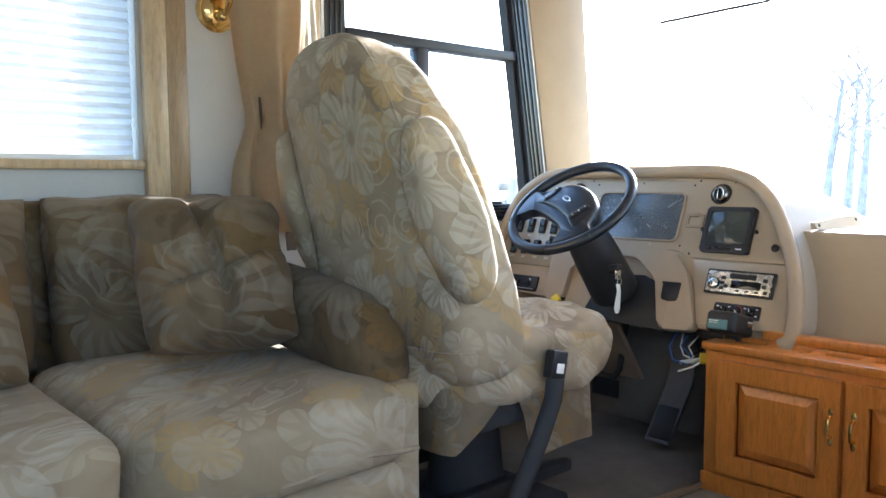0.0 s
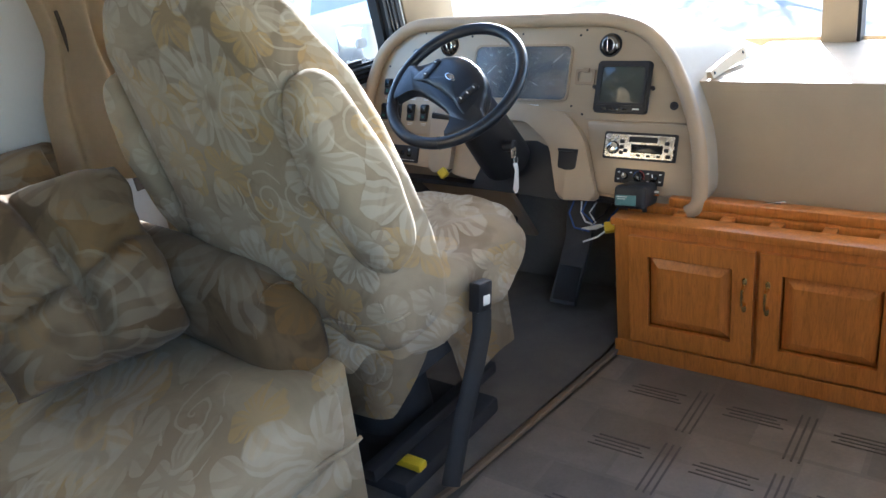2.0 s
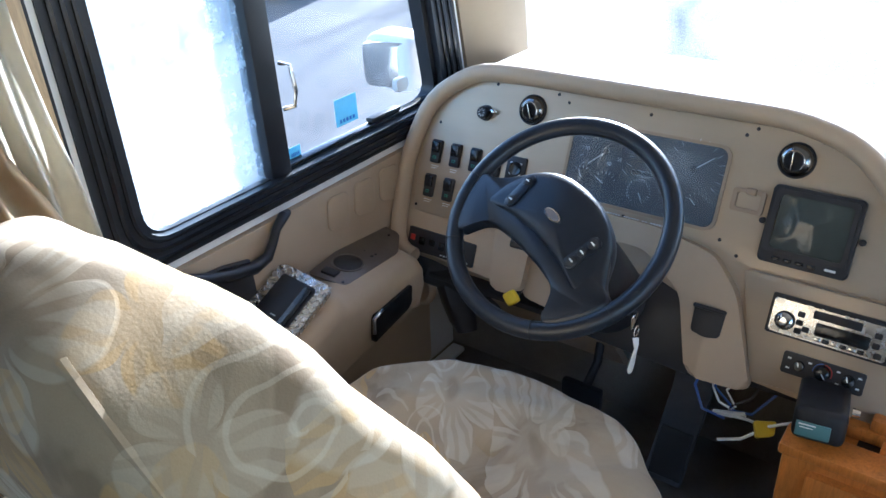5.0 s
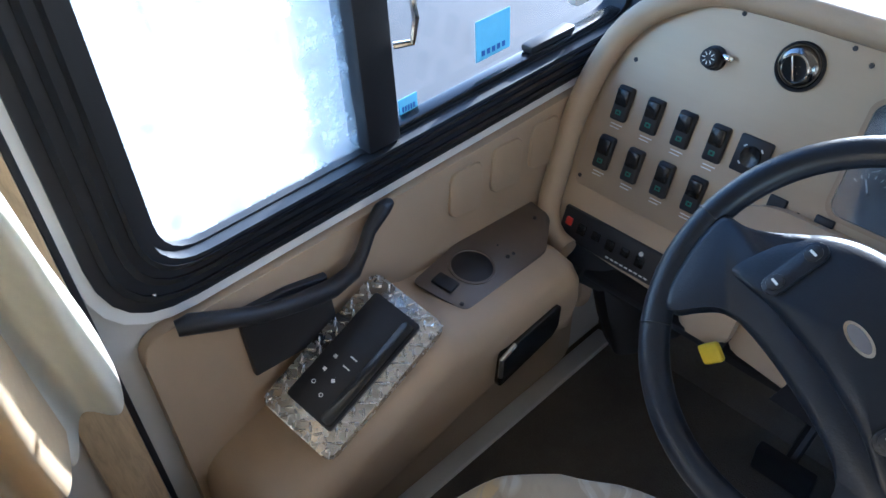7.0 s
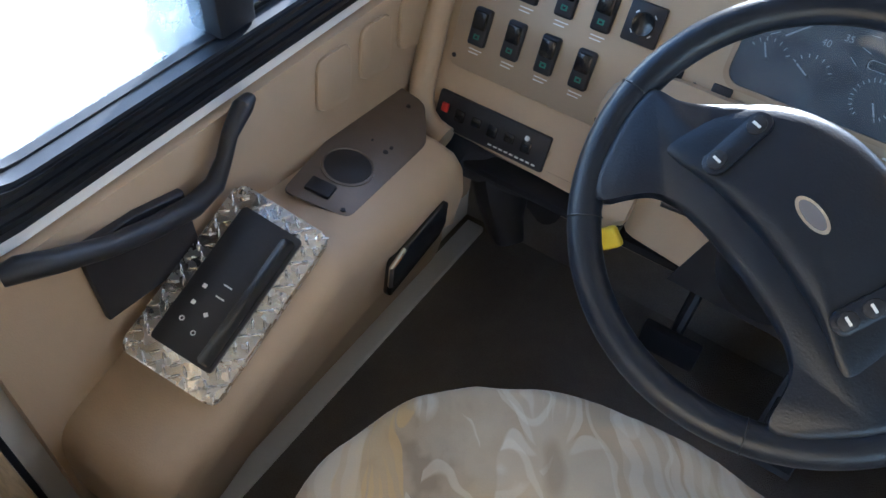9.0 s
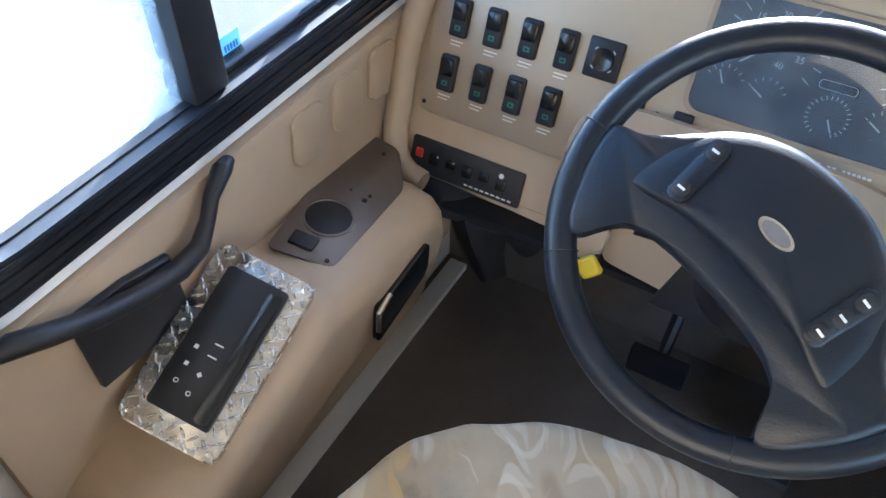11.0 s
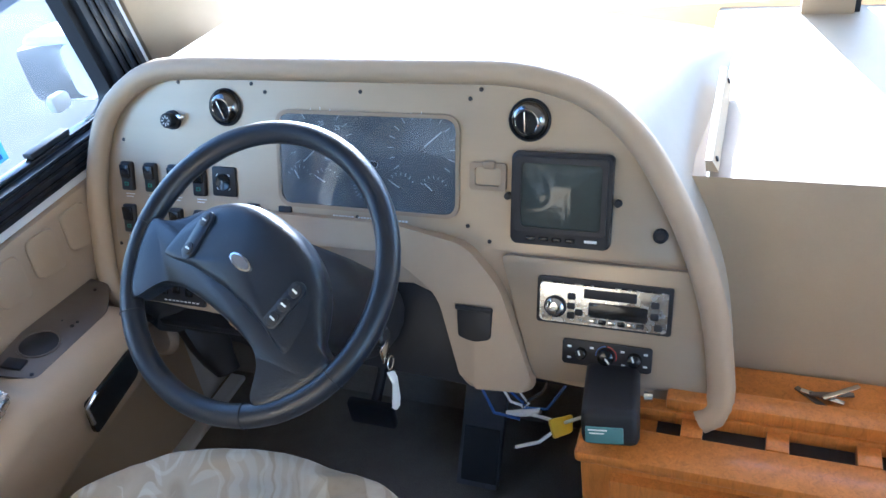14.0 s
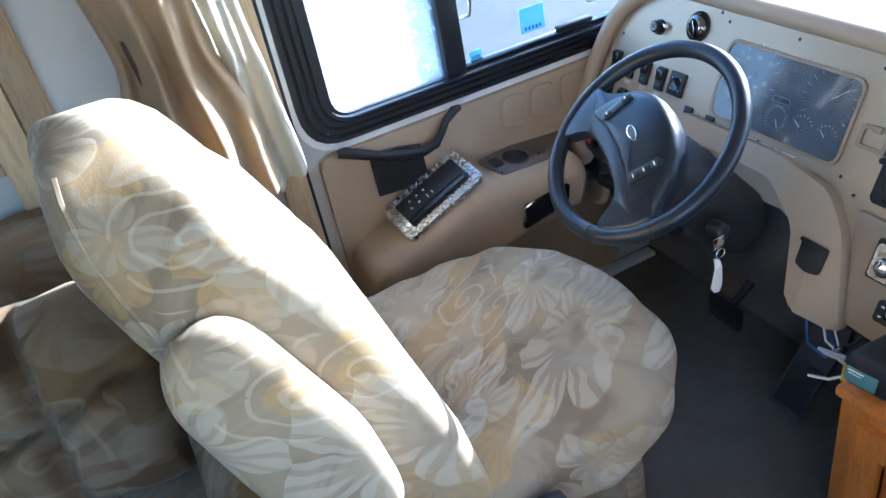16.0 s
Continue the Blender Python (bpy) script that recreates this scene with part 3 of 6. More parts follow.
    part("white_moulding", frame_ring(B(), w2, out, "x", XL - 0.03, XL + 0.009), WHITE, t)
    return t


window_frame()


def side_panel():
    t = thing("vinyl_lining", (-1.96, 1.75, 0), "tan moulded vinyl side panel below the driver window", "wall panel")
    pts = round_poly([(1.362, 0.02), (2.14, 0.02), (2.17, 0.665), (1.362, 0.665)], 0.03, 4)
    part("sheet", prism(B(), pts, "x", XL, XL + 0.02, 0.004), VINYL, t)
    # three pressed pads near the dash
    for y in (1.86, 1.945, 2.03):
        o = round_poly([(y - 0.036, 0.575), (y + 0.03, 0.56), (y + 0.036, 0.645), (y - 0.028, 0.65)], 0.016, 4)
        part("pressed_pad", prism(B(), o, "x", XL + 0.018, XL + 0.0245, 0.004, 3), VINYL, t)
    return t


side_panel()


def console():
    t = thing("side_console", (-1.88, 1.65, 0.3), "tan moulded vinyl armrest console under the driver window", "console")
    prof = [(1.365, 0.30), (1.375, 0.425), (1.47, 0.455), (1.70, 0.53), (1.725, 0.516), (1.955, 0.494), (1.975, 0.47), (1.95, 0.345), (1.74, 0.325), (1.5, 0.29), (1.42, 0.26)]
    xs = [(-1.952, 0.0), (-1.86, 0.0), (-1.828, 0.006), (-1.81, 0.02), (-1.80, 0.045), (-1.80, 0.07)]
    rp = round_poly(prof, 0.035, 4)
    cy, cz = 1.67, 0.40
    loops = []
    for x, d in xs:
        loops.append([(x + (0.02 if d and z < 0.36 else 0) * -1, y + (cy - y) / abs(cy - y + 1e-6) * d * 0.5 * min(1, abs(cy - y) / 0.25), z + (-d * 0.75 if z > cz else d * 0.3)) for y, z in rp])
    part("body", loft(B(), loops), VINYL, t, sharp=60)
    # pocket in the inner face
    part("pocket", prism(B(), round_poly([(1.765, 0.375), (1.895, 0.40), (1.905, 0.452), (1.775, 0.44)], 0.012, 3), "x", -1.804, -1.793, 0.002), BLACK_GLOSS, t, "black glossy pocket")
    part("pocket_lip", tube(B(), [(-1.793, 1.769, 0.40), (-1.791, 1.77, 0.437), (-1.792, 1.80, 0.445)], 0.004, 8), CHROME, t)
    return t


console()


def plane_matrix(o, ux, vy):
    """A frame with its first axis towards ux and its second near vy, both points."""
    o, u, v = Vector(o), Vector(ux) - Vector(o), Vector(vy) - Vector(o)
    u.normalize()
    n = u.cross(v).normalized()
    v = n.cross(u)
    return Matrix((( u.x, v.x, n.x, o.x), (u.y, v.y, n.y, o.y), (u.z, v.z, n.z, o.z), (0, 0, 0, 1)))


def switch_box():
    t = thing("switch_box", (-1.88, 1.58, 0.47), "shiny diamond plate switch box with black seat controls", "switch panel")
    m = plane_matrix((-1.938, 1.474, 0.480), (-1.817, 1.488, 0.452), (-1.924, 1.68, 0.556))
    w, h = 0.125, 0.225
    part("diamond_plate", prism(B(), round_rect(0, 0, w, h, 0.012), "z", 0.0, 0.016, 0.003, 2, m), STEEL, t, "shiny embossed metal plate")
    bm = B()
    marks = []
    for row, off in enumerate((0.006, 0.0165)):
        for k in range(14):
            v = 0.008 + 0.0162 * k + 0.008 * row
            if v < h - 0.006:
                marks += [(off, v, 38 if (k + row) % 2 else -52), (w - off, v, 38 if (k + row) % 2 else -52)]
        for k in range(6):
            u = 0.03 + 0.0135 * k + 0.007 * row
            marks += [(u, off, 50 if (k + row) % 2 else -40), (u, h - off, 50 if (k + row) % 2 else -40)]
    for u, v, a in marks:
        mm = m @ Matrix.Translation((u, v, 0.0165)) @ Matrix.Rotation(radians(a), 4, "Z")
        blob(bm, (0, 0, 0), (0.0074, 0.0019, 0.0022), 1, 1, 8, 5, mm)
    ob = part("embossing", bm, STEEL, t)
    ob["kind"] = "stuff"
    part("face", prism(B(), round_rect(0.024, 0.028, w - 0.022, h - 0.022, 0.004), "z", 0.0155, 0.023, 0.002, 2, m), BLACK, t, "matt black control face")
    part("rocker", prism(B(), round_rect(w - 0.042, 0.032, w - 0.025, h - 0.03, 0.003), "z", 0.022, 0.028, 0.002, 2, m), BLACK_GLOSS, t)
    for i, (u, v) in enumerate(((0.042, 0.062), (0.042, 0.083), (0.042, 0.104), (0.062, 0.055), (0.062, 0.078), (0.064, 0.101), (0.064, 0.116))):
        bm = B()
        if i in (0, 3):
            lathe(bm, [(0.0015, 0.0228), (0.003, 0.0236), (0.003, 0.0229)], 10, m @ Matrix.Translation((u, v, 0)))
        elif i > 4:
            box(bm, (u - 0.0055, v - 0.0009, 0.0228), (u + 0.0055, v + 0.0009, 0.0236), 0, m=m)
        else:
            box(bm, (u - 0.0024, v - 0.0024, 0.0228), (u + 0.0024, v + 0.0024, 0.0236), 0, m=m @ Matrix.Translation((u, v, 0)) @ Matrix.Rotation(radians(45 * (i == 4)), 4, "Z") @ Matrix.Translation((-u, -v, 0)))
        part("symbol", bm, WHITE_MARK, t)
    for u, v in ((0.01, 0.01), (w - 0.01, 0.01), (0.01, h - 0.01), (w - 0.01, h - 0.01)):
        part("screw", lathe(B(), [(0.001, 0.019), (0.0035, 0.0185), (0.004, 0.016)], 8, m @ Matrix.Translation((u, v, 0))), CHROME, t)
    return t


switch_box()


def cup_plate():
    t = thing("cup_plate", (-1.89, 1.86, 0.5), "brushed bronze console plate with a round cup recess", "console plate")
    m = plane_matrix((-1.930, 1.730, 0.523), (-1.845, 1.746, 0.508), (-1.946, 2.0, 0.500))
    outl = round_poly([(0.0, 0.0), (0.090, 0.006), (0.114, 0.19), (0.076, 0.268), (0.0, 0.285)], 0.012, 3)
    part("plate", prism(B(), outl, "z", 0.0, 0.004, 0.001, 2, m), BRONZE, t)
    c = m @ Matrix.Translation((0.047, 0.085, 0.004))
    part("cup_ring", lathe(B(), [(0.036, 0.0), (0.036, 0.002), (0.033, 0.0025), (0.032, 0.001)], 32, c), BRONZE, t)
    # Flat black disc, standing for the shaded depth of the cup.
    part("cup_shade", lathe(B(), [(0.0315, 0.0008), (0.031, 0.0012), (0.001, 0.0012)], 32, c), BLACK, t, "black disc for the shade in the cup")
    part("small_switch", box(B(), (0.02, 0.018, 0.003), (0.055, 0.042, 0.009), 0.002, m=m), BLACK, t)
    for u, v in ((0.078, 0.014), (0.014, 0.255), (0.06, 0.245)):
        part("screw", lathe(B(), [(0.001, 0.0065), (0.003, 0.006), (0.0035, 0.004)], 8, m @ Matrix.Translation((u, v, 0))), BLACK, t)
    for u, v, r in ((0.05, 0.15, 0.002), (0.075, 0.14, 0.004), (0.078, 0.152, 0.003)):
        part("plate_mark", lathe(B(), [(r, 0.004), (r * 0.9, 0.0052), (0.0002, 0.0052)], 8, m @ Matrix.Translation((u, v, 0))), BLACK, t)
    return t


cup_plate()


def lever():
    t = thing("pull_handle", (-1.935, 1.55, 0.52), "black plastic pull handle on the tan side panel", "handle")
    x = XL + 0.021
    part("backing", prism(B(), [(1.475, 0.640), (1.545, 0.632), (1.604, 0.618), (1.607, 0.515), (1.477, 0.528)], "x", x - 0.002, x + 0.010, 0.003), BLACK, t)
    pts = [(1.405, 0.668), (1.42, 0.668), (1.45, 0.655), (1.50, 0.632), (1.55, 0.617), (1.60, 0.606), (1.635, 0.612), (1.655, 0.632), (1.672, 0.655), (1.70, 0.672), (1.715, 0.67)]
    off = [0.006, 0.010, 0.016, 0.020, 0.022, 0.022, 0.022, 0.020, 0.017, 0.012, 0.006]
    rad = [0.012, 0.016, 0.015, 0.014, 0.015, 0.016, 0.014, 0.011, 0.011, 0.014, 0.010]
    part("grip", tube(B(), [(x + o, y, z) for (y, z), o in zip(pts, off)], rad, 12, flat=0.8), BLACK, t)
    return t


lever()

# tan pillar and trims rearwards of the window
t = thing("pillar_trim", (-1.95, 1.28, 0), "tan wooden pillar trim beside the driver window", "trim", kind="structure")
part("board", box(B(), (XL, 1.268, 0), (XL + 0.022, 1.325, ZT), 0.004), OAK_PALE, t)
part("bead", box(B(), (XL, 1.326, 0), (XL + 0.012, 1.334, ZT), 0.002), BLACK, t)
t = thing("window_trim", (-1.95, 0.81, 0), "pale and dark wooden window casing beside the blind", "trim", kind="structure")
part("board", box(B(), (XL, 0.787, 0), (XL + 0.03, 0.847, ZT), 0.004), OAK_PALE, t)
part("board", box(B(), (XL, 0.8475, 0), (XL + 0.02, 0.907, ZT), 0.004), OAK_DARK, t)
part("sill", box(B(), (XL - 0.05, -0.62, 0.865), (XL + 0.02, 0.786, 0.889), 0.004), OAK_PALE, t)


def blind_window():
    t = thing("window_2", (XL, 0.06, 0.89), "side window with a lowered white pleated blind", "window", kind="structure")
    o = part("pane", box(B(), (XL - 0.05, -0.62, 0.885), (XL - 0.046, 0.777, 1.62), 0), GLASS, t)
    o.visible_shadow = False
    n = 26
    z0, z1 = 0.90, 1.60
    rows = []
    for i in range(2 * n + 1):
        z = z0 + (z1 - z0) * i / (2 * n)
        rows.append([(XL - 0.018 + (0.008 if i % 2 else -0.004), y, z) for y in (-0.60, 0.767)])
    bm = loft(B(), rows, cap=False, ring=False)
    r = bmesh.ops.solidify(bm, geom=bm.faces[:], thickness=0.0008)
    part("pleated_blind", bm, BLIND, t, "white pleated cloth blind", sharp=10)
    part("bottom_rail", box(B(), (XL - 0.028, -0.60, 0.889), (XL - 0.005, 0.767, 0.902), 0.003), WHITE, t)
    return t


blind_window()


def unseen_window():
    # Unseen window, added to brighten the seats and aisle from the passenger side.
    t = thing("window_3", (0.62, -0.3, 0.82), "unseen framed side window added to light the cabin", "window", kind="structure")
    o, i = round_rect(-1.54, 0.80, 0.90, 1.66, 0.09), round_rect(-1.49, 0.85, 0.85, 1.61, 0.06)
    part("window_frame", frame_ring(B(), o, i, "x", XR - 0.015, XR - 0.002), RUBBER, t)
    g = part("pane", prism(B(), round_rect(-1.5, 0.84, 0.86, 1.62, 0.06), "x", XR + 0.03, XR + 0.034), GLASS, t)
    g.visible_shadow = False
    return t


unseen_window()


def sconce():
    t = thing("wall_sconce", (XL, 1.0, 1.26), "polished brass wall sconce on the cream wall", "wall lamp")
    m = Matrix.Translation((XL, 1.0, 1.297)) @ Matrix.Rotation(radians(90), 4, "Y")
    part("backplate", lathe(B(), [(0.058, 0.0), (0.058, 0.006), (0.05, 0.012), (0.046, 0.011), (0.04, 0.018), (0.025, 0.022), (0.002, 0.024)], 32, m), BRASS, t)
    part("arm", tube(B(), [(XL + 0.02, 1.0, 1.297), (XL + 0.06, 1.0, 1.282), (XL + 0.085, 1.0, 1.307), (XL + 0.08, 1.0, 1.347)], 0.009, 10), BRASS, t)
    part("knob", blob(B(), (XL + 0.04, 1.0, 1.277), (0.016, 0.016, 0.016), 1, 1, 16, 10), BRASS, t)
    part("cup", lathe(B(), [(0.006, 0), (0.03, 0.012), (0.034, 0.03), (0.03, 0.031)], 24, Matrix.Translation((XL + 0.08, 1.0, 1.342))), BRASS, t)
    return t


sconce()


def curtain():
    t = thing("curtain", (-1.9, 1.2, 0.7), "gathered gold brown window curtain with pale lining", "curtain")
    def drape(y0, y1, z0, z1, bulge, ripple, folds, mat, name, x0, pinch, phase=0.0, slant=0.0, lean=0.0):
        """Cloth bowed out from the wall, drawn together at the tie and flaring below it."""
        rows, ny, nz = [], 80, 40
        for i in range(nz + 1):
            s = i / nz
            z_mid = z0 + (z1 - z0) * s
            tie = math.exp(-((z_mid - 1.02) / (0.10 if z_mid < 1.02 else 0.28)) ** 2)
            k = 1 - pinch * tie
            row = []
            for j in range(ny + 1):
                u = j / ny
                y = (y0 + y1) / 2 + (u - 0.5) * (y1 - y0) * k - lean * min(1.0, max(0.0, z_mid - z0) * 1.1)
                a = u * folds * 2 * math.pi + phase
                zb = z0 - slant * (1 - u)
                z = zb + (z1 - zb) * s
                low = max(0.0, min(1.0, (1.05 - z_mid) / 0.2))
                x = x0 + bulge * k * math.sin(math.pi * u) ** 0.7 + ripple * (0.26 + 1.1 * low + 0.6 * tie) * math.sin(a + 0.8 * math.sin(2.2 * s + u * 3) + 1.2 * low * u)
                q = Vector((x, y, z))
                row.append(q + noise.noise_vector(q * 7) * 0.008)
            rows.append(row)
        bm = loft(B(), rows, cap=False, ring=False)
        bmesh.ops.solidify(bm, geom=bm.faces[:], thickness=0.002)
        part(name, bm, mat, t, sharp=80)
    drape(1.0, 1.27, 0.715, 1.95, 0.17, 0.024, 3.4, CURTAIN, "drape", XL + 0.055, 0.38, 0.4, 0.02, 0.03)
    drape(1.19, 1.325, 0.70, 1.95, 0.055, 0.018, 2.2, LINING, "lining", XL + 0.05, 0.22, 1.0, 0.03, 0.055)
    return t


curtain()


def shoulder_belt():
    t = thing("shoulder_belt", (-1.9, 1.08, 0.6), "brown shoulder seat belt hanging beside the curtain", "seat belt")
    for y0, y1, x in ((1.062, 1.085, -1.86), (1.105, 1.135, -1.85)):
        bm = B()
        loft(bm, [[(x, y0 + 0.03 * s, 1.06 - 0.42 * s), (x + 0.003, y0 + 0.03 * s, 1.06 - 0.42 * s), (x + 0.003, y1 + 0.03 * s, 1.06 - 0.42 * s), (x, y1 + 0.03 * s, 1.06 - 0.42 * s)] for s in (0, 0.3, 0.7, 1.0)])
        part("webbing", bm, BELT, t)
    return t


shoulder_belt()


# ---------- front end ----------
WIPER = ((-1.75, 2.80, 1.46), (-1.36, 2.93, 1.50))


def front_shell():
    t = thing("windshield", (-0.67, 2.9, 0.69), "large two part windshield with a beige centre post", "windshield", kind="structure")
    # glass leans back a little and is bowed
    def gy(x, z):
        u = (x + 0.67) / 1.3
        return 2.98 - 0.42 * u * u - 0.10 * (z - 0.7)
    for a, b in ((-1.98, -0.72), (-0.63, 0.64)):
        rows = []
        for i in range(9):
            z = 0.66 + 1.2 * i / 8
            rows.append([(a + (b - a) * j / 10, gy(a + (b - a) * j / 10, z), z) for j in range(11)])
        bm = loft(B(), rows, cap=False, ring=False)
        bmesh.ops.solidify(bm, geom=bm.faces[:], thickness=0.004)
        o = part("pane", bm, GLASS, t)
        o.visible_shadow = False
    loops = [[(-0.735, gy(-0.65, z) - 0.07, z), (-0.635, gy(-0.65, z) - 0.07, z), (-0.635, gy(-0.65, z) + 0.02, z), (-0.735, gy(-0.65, z) + 0.02, z)] for z in (0.64, 1.0, 1.4, 1.95)]
    part("centre_post", loft(B(), loops), PANEL, t, "beige padded post")
    loops = [[(-0.634, gy(-0.65, z) - 0.06, z), (-0.624, gy(-0.65, z) - 0.06, z), (-0.624, gy(-0.65, z) + 0.02, z), (-0.634, gy(-0.65, z) + 0.02, z)] for z in (0.64, 1.0, 1.4, 1.95)]
    part("post_seal", loft(B(), loops), RUBBER, t)
    rows = [[(x, gy(x, z) - 0.03, z) for x in [-1.99 + 2.66 * j / 16 for j in range(17)]] for z in (1.65, 1.74, 1.90, ZT)]
    bm = loft(B(), rows, cap=False, ring=False)
    bmesh.ops.solidify(bm, geom=bm.faces[:], thickness=0.06)
    part("header", bm, PANEL, t)
    # wiper arm outside
    part("wiper", tube(B(), [WIPER[0], WIPER[1]], 0.006, 6), BLACK, t)
    rows = [[(x, gy(x, z), z) for x in [-1.99 + 2.66 * j / 16 for j in range(17)]] for z in (-0.1, 0.3, 0.67)]
    bm = loft(B(), rows, cap=False, ring=False)
    bmesh.ops.solidify(bm, geom=bm.faces[:], thickness=0.04)
    part("front_cap", bm, PANEL, t)
    return t


front_shell()
bm = B()
loft(bm, [[(-2.03, 2.40 - 0.17 * (z - 0.7), z), (-1.955, 2.385 - 0.17 * (z - 0.7), z), (-1.895, 2.46 - 0.13 * (z - 0.7), z), (-1.90, 2.58 - 0.10 * (z - 0.7), z), (-2.03, 2.60 - 0.1 * (z - 0.7), z)] for z in (-0.02, 0.5, 0.7, 1.0, 1.3, 1.6, ZT)])
solid("corner_post", bm, PANEL, "beige padded corner post beside the windshield", "pillar", kind="structure", sharp=60)

# ledge and face of the front panel beside the dash
bm = prism(B(), [(2.10, 0.37), (2.13, 0.37), (2.235, 0.66), (2.95, 0.62), (2.97, 0.66), (2.25, 0.692), (2.2, 0.688)], "x", -0.90, XR, 0.006)
solid("front_panel", bm, PANEL, "beige front panel with a sunlit ledge under the windshield", "panel", kind="structure")


# ---------- dashboard ----------
DS = 0.42
DN = math.sqrt(1 + DS * DS)


def dy(z):
    return 2.165 - DS * (0.785 - z)


def DM(x, z, off=0.0, spin=0.0):
    """The frame of the dash face at x, z: first axis to the right, second up the face, third towards the driver."""
    m = Matrix(((1, 0, 0, x), (0, DS / DN, -1 / DN, dy(z)), (0, 1 / DN, DS / DN, z), (0, 0, 0, 1)))
    return m @ Matrix.Translation((0, 0, off)) @ Matrix.Rotation(radians(spin), 4, "Z")


def dpoly(pts):
    """Outline points x, z as points in the dash frame at (0, 0.6)."""
    return [(x, (z - 0.6) * DN) for x, z in pts]


DF = DM(0, 0.6)
RIM = round_poly([(-1.935, 0.455), (-1.945, 0.66), (-1.905, 0.79), (-1.80, 0.856), (-1.70, 0.862), (-1.12, 0.862), (-1.015, 0.835), (-0.94, 0.775), (-0.872, 0.67), (-0.825, 0.56), (-0.80, 0.40)], 0.06, 4)


def dashboard():
    t = thing("dashboard", (-1.4, 2.2, 0.4), "tan moulded dashboard with a rounded padded rim", "dashboard")
    bm = B()
    # body: the outline pushed forward to the windshield, lower at the back
    front = [Vector((x, dy(z), z)) for x, z in RIM]
    mid = [Vector((x + (0.012 if x > -1.0 else 0), 2.47, z - 0.012 if z > 0.7 else z)) for x, z in RIM]
    back = [Vector((x + (0.07 if x > -1.05 else 0), 2.80, 0.62 + (z - 0.62) * 0.31 if z > 0.62 else z)) for x, z in RIM]
    f2 = [p + Vector((0, 0.02, -0.004)) for p in front]
    loft(bm, [f2, mid, back])
    part("body", bm, DASH_TOP, t, sharp=50)
    # lower skin that fills the face
    part("face", prism(B(), dpoly(RIM), "z", -0.03, -0.004, 0, 2, DF), VINYL, t)
    path = [DF @ Vector((-1.38 + (p[0] + 1.38) * 0.989, p[1] - 0.011, 0.014)) for p in dpoly(RIM[:-1])]
    part("padded_rim", tube(B(), path, 0.0195, 12), VINYL, t, sharp=80)
    up = round_poly([(-1.908, 0.538), (-1.91, 0.70), (-1.87, 0.79), (-1.785, 0.838), (-1.70, 0.842), (-1.125, 0.842), (-1.03, 0.815), (-0.955, 0.752), (-0.895, 0.665), (-0.862, 0.603), (-1.165, 0.603), (-1.21, 0.622), (-1.61, 0.622), (-1.645, 0.60), (-1.66, 0.538)], 0.016, 3)
    part("upper_fascia", prism(B(), dpoly(up), "z", -0.006, 0.002, 0.0015, 2, DF), FASCIA, t, "champagne metallic fascia plate")
    lo = round_poly([(-1.152, 0.598), (-1.095, 0.418), (-0.826, 0.43), (-0.858, 0.598)], 0.012, 3)
    part("lower_fascia", prism(B(), dpoly(lo), "z", -0.006, 0.006, 0.002, 2, DF), FASCIA, t, "champagne metallic lower fascia")
    arch = round_poly([(-1.66, 0.43), (-1.668, 0.60), (-1.60, 0.632), (-1.33, 0.632), (-1.205, 0.61), (-1.15, 0.555), (-1.085, 0.40), (-1.205, 0.392), (-1.25, 0.53), (-1.335, 0.588), (-1.54, 0.588), (-1.575, 0.555), (-1.58, 0.43)], 0.022, 4)
    part("column_surround", prism(B(), dpoly(arch), "z", -0.01, 0.024, 0.010, 3, DF), VINYL, t, "moulded steering column surround")
    inner = round_poly([(-1.585, 0.43), (-1.58, 0.56), (-1.535, 0.594), (-1.335, 0.594), (-1.245, 0.535), (-1.2, 0.39)], 0.02, 3)
    part("knee_plate", prism(B(), dpoly(inner), "z", -0.02, 0.003, 0.002, 2, DF), VINYL, t)
    # Black sheet laid on the knee plate for the shade round the column.
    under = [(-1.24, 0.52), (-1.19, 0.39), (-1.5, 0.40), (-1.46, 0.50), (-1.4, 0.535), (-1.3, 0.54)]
    part("column_shade", prism(B(), dpoly(under), "z", 0.0, 0.006, 0.001, 2, DF), BLACK, t, "black sheet for the shade round the column")
    part("underside", box(B(), (-1.92, 2.03, 0.385), (-0.83, 2.30, 0.40), 0.003), BLACK, t)
    part("defrost_slot", box(B(), (-1.724, 2.757, 0.690), (-1.233, 2.790, 0.7125), 0.003), BLACK, t)
    # screwed edging along the passenger side of the hood, and the moulding seam behind the rim
    strip = loft(B(), [[(-0.866, y, 0.694), (-0.868, y, z), (-0.858, y, z), (-0.848, y, 0.694)] for y, z in ((2.205, 0.712), (2.34, 0.722), (2.50, 0.726))])
    part("hood_edging", strip, PANEL, t, "pale screwed edging strip", sharp=30)
    for y, z in ((2.225, 0.704), (2.475, 0.712)):
        part("screw", lathe(B(), [(0.0008, 0.003), (0.004, 0.0025), (0.005, 0.0)], 8, Matrix.Translation((-0.853, y, z)) @ Matrix.Rotation(radians(70), 4, "Y")), BLACK, t)
    part("hood_seam", tube(B(), [(-0.905, 2.21, 0.700), (-0.930, 2.26, 0.742), (-0.975, 2.32, 0.785), (-1.04, 2.38, 0.812)], 0.002, 6), BLACK, t)
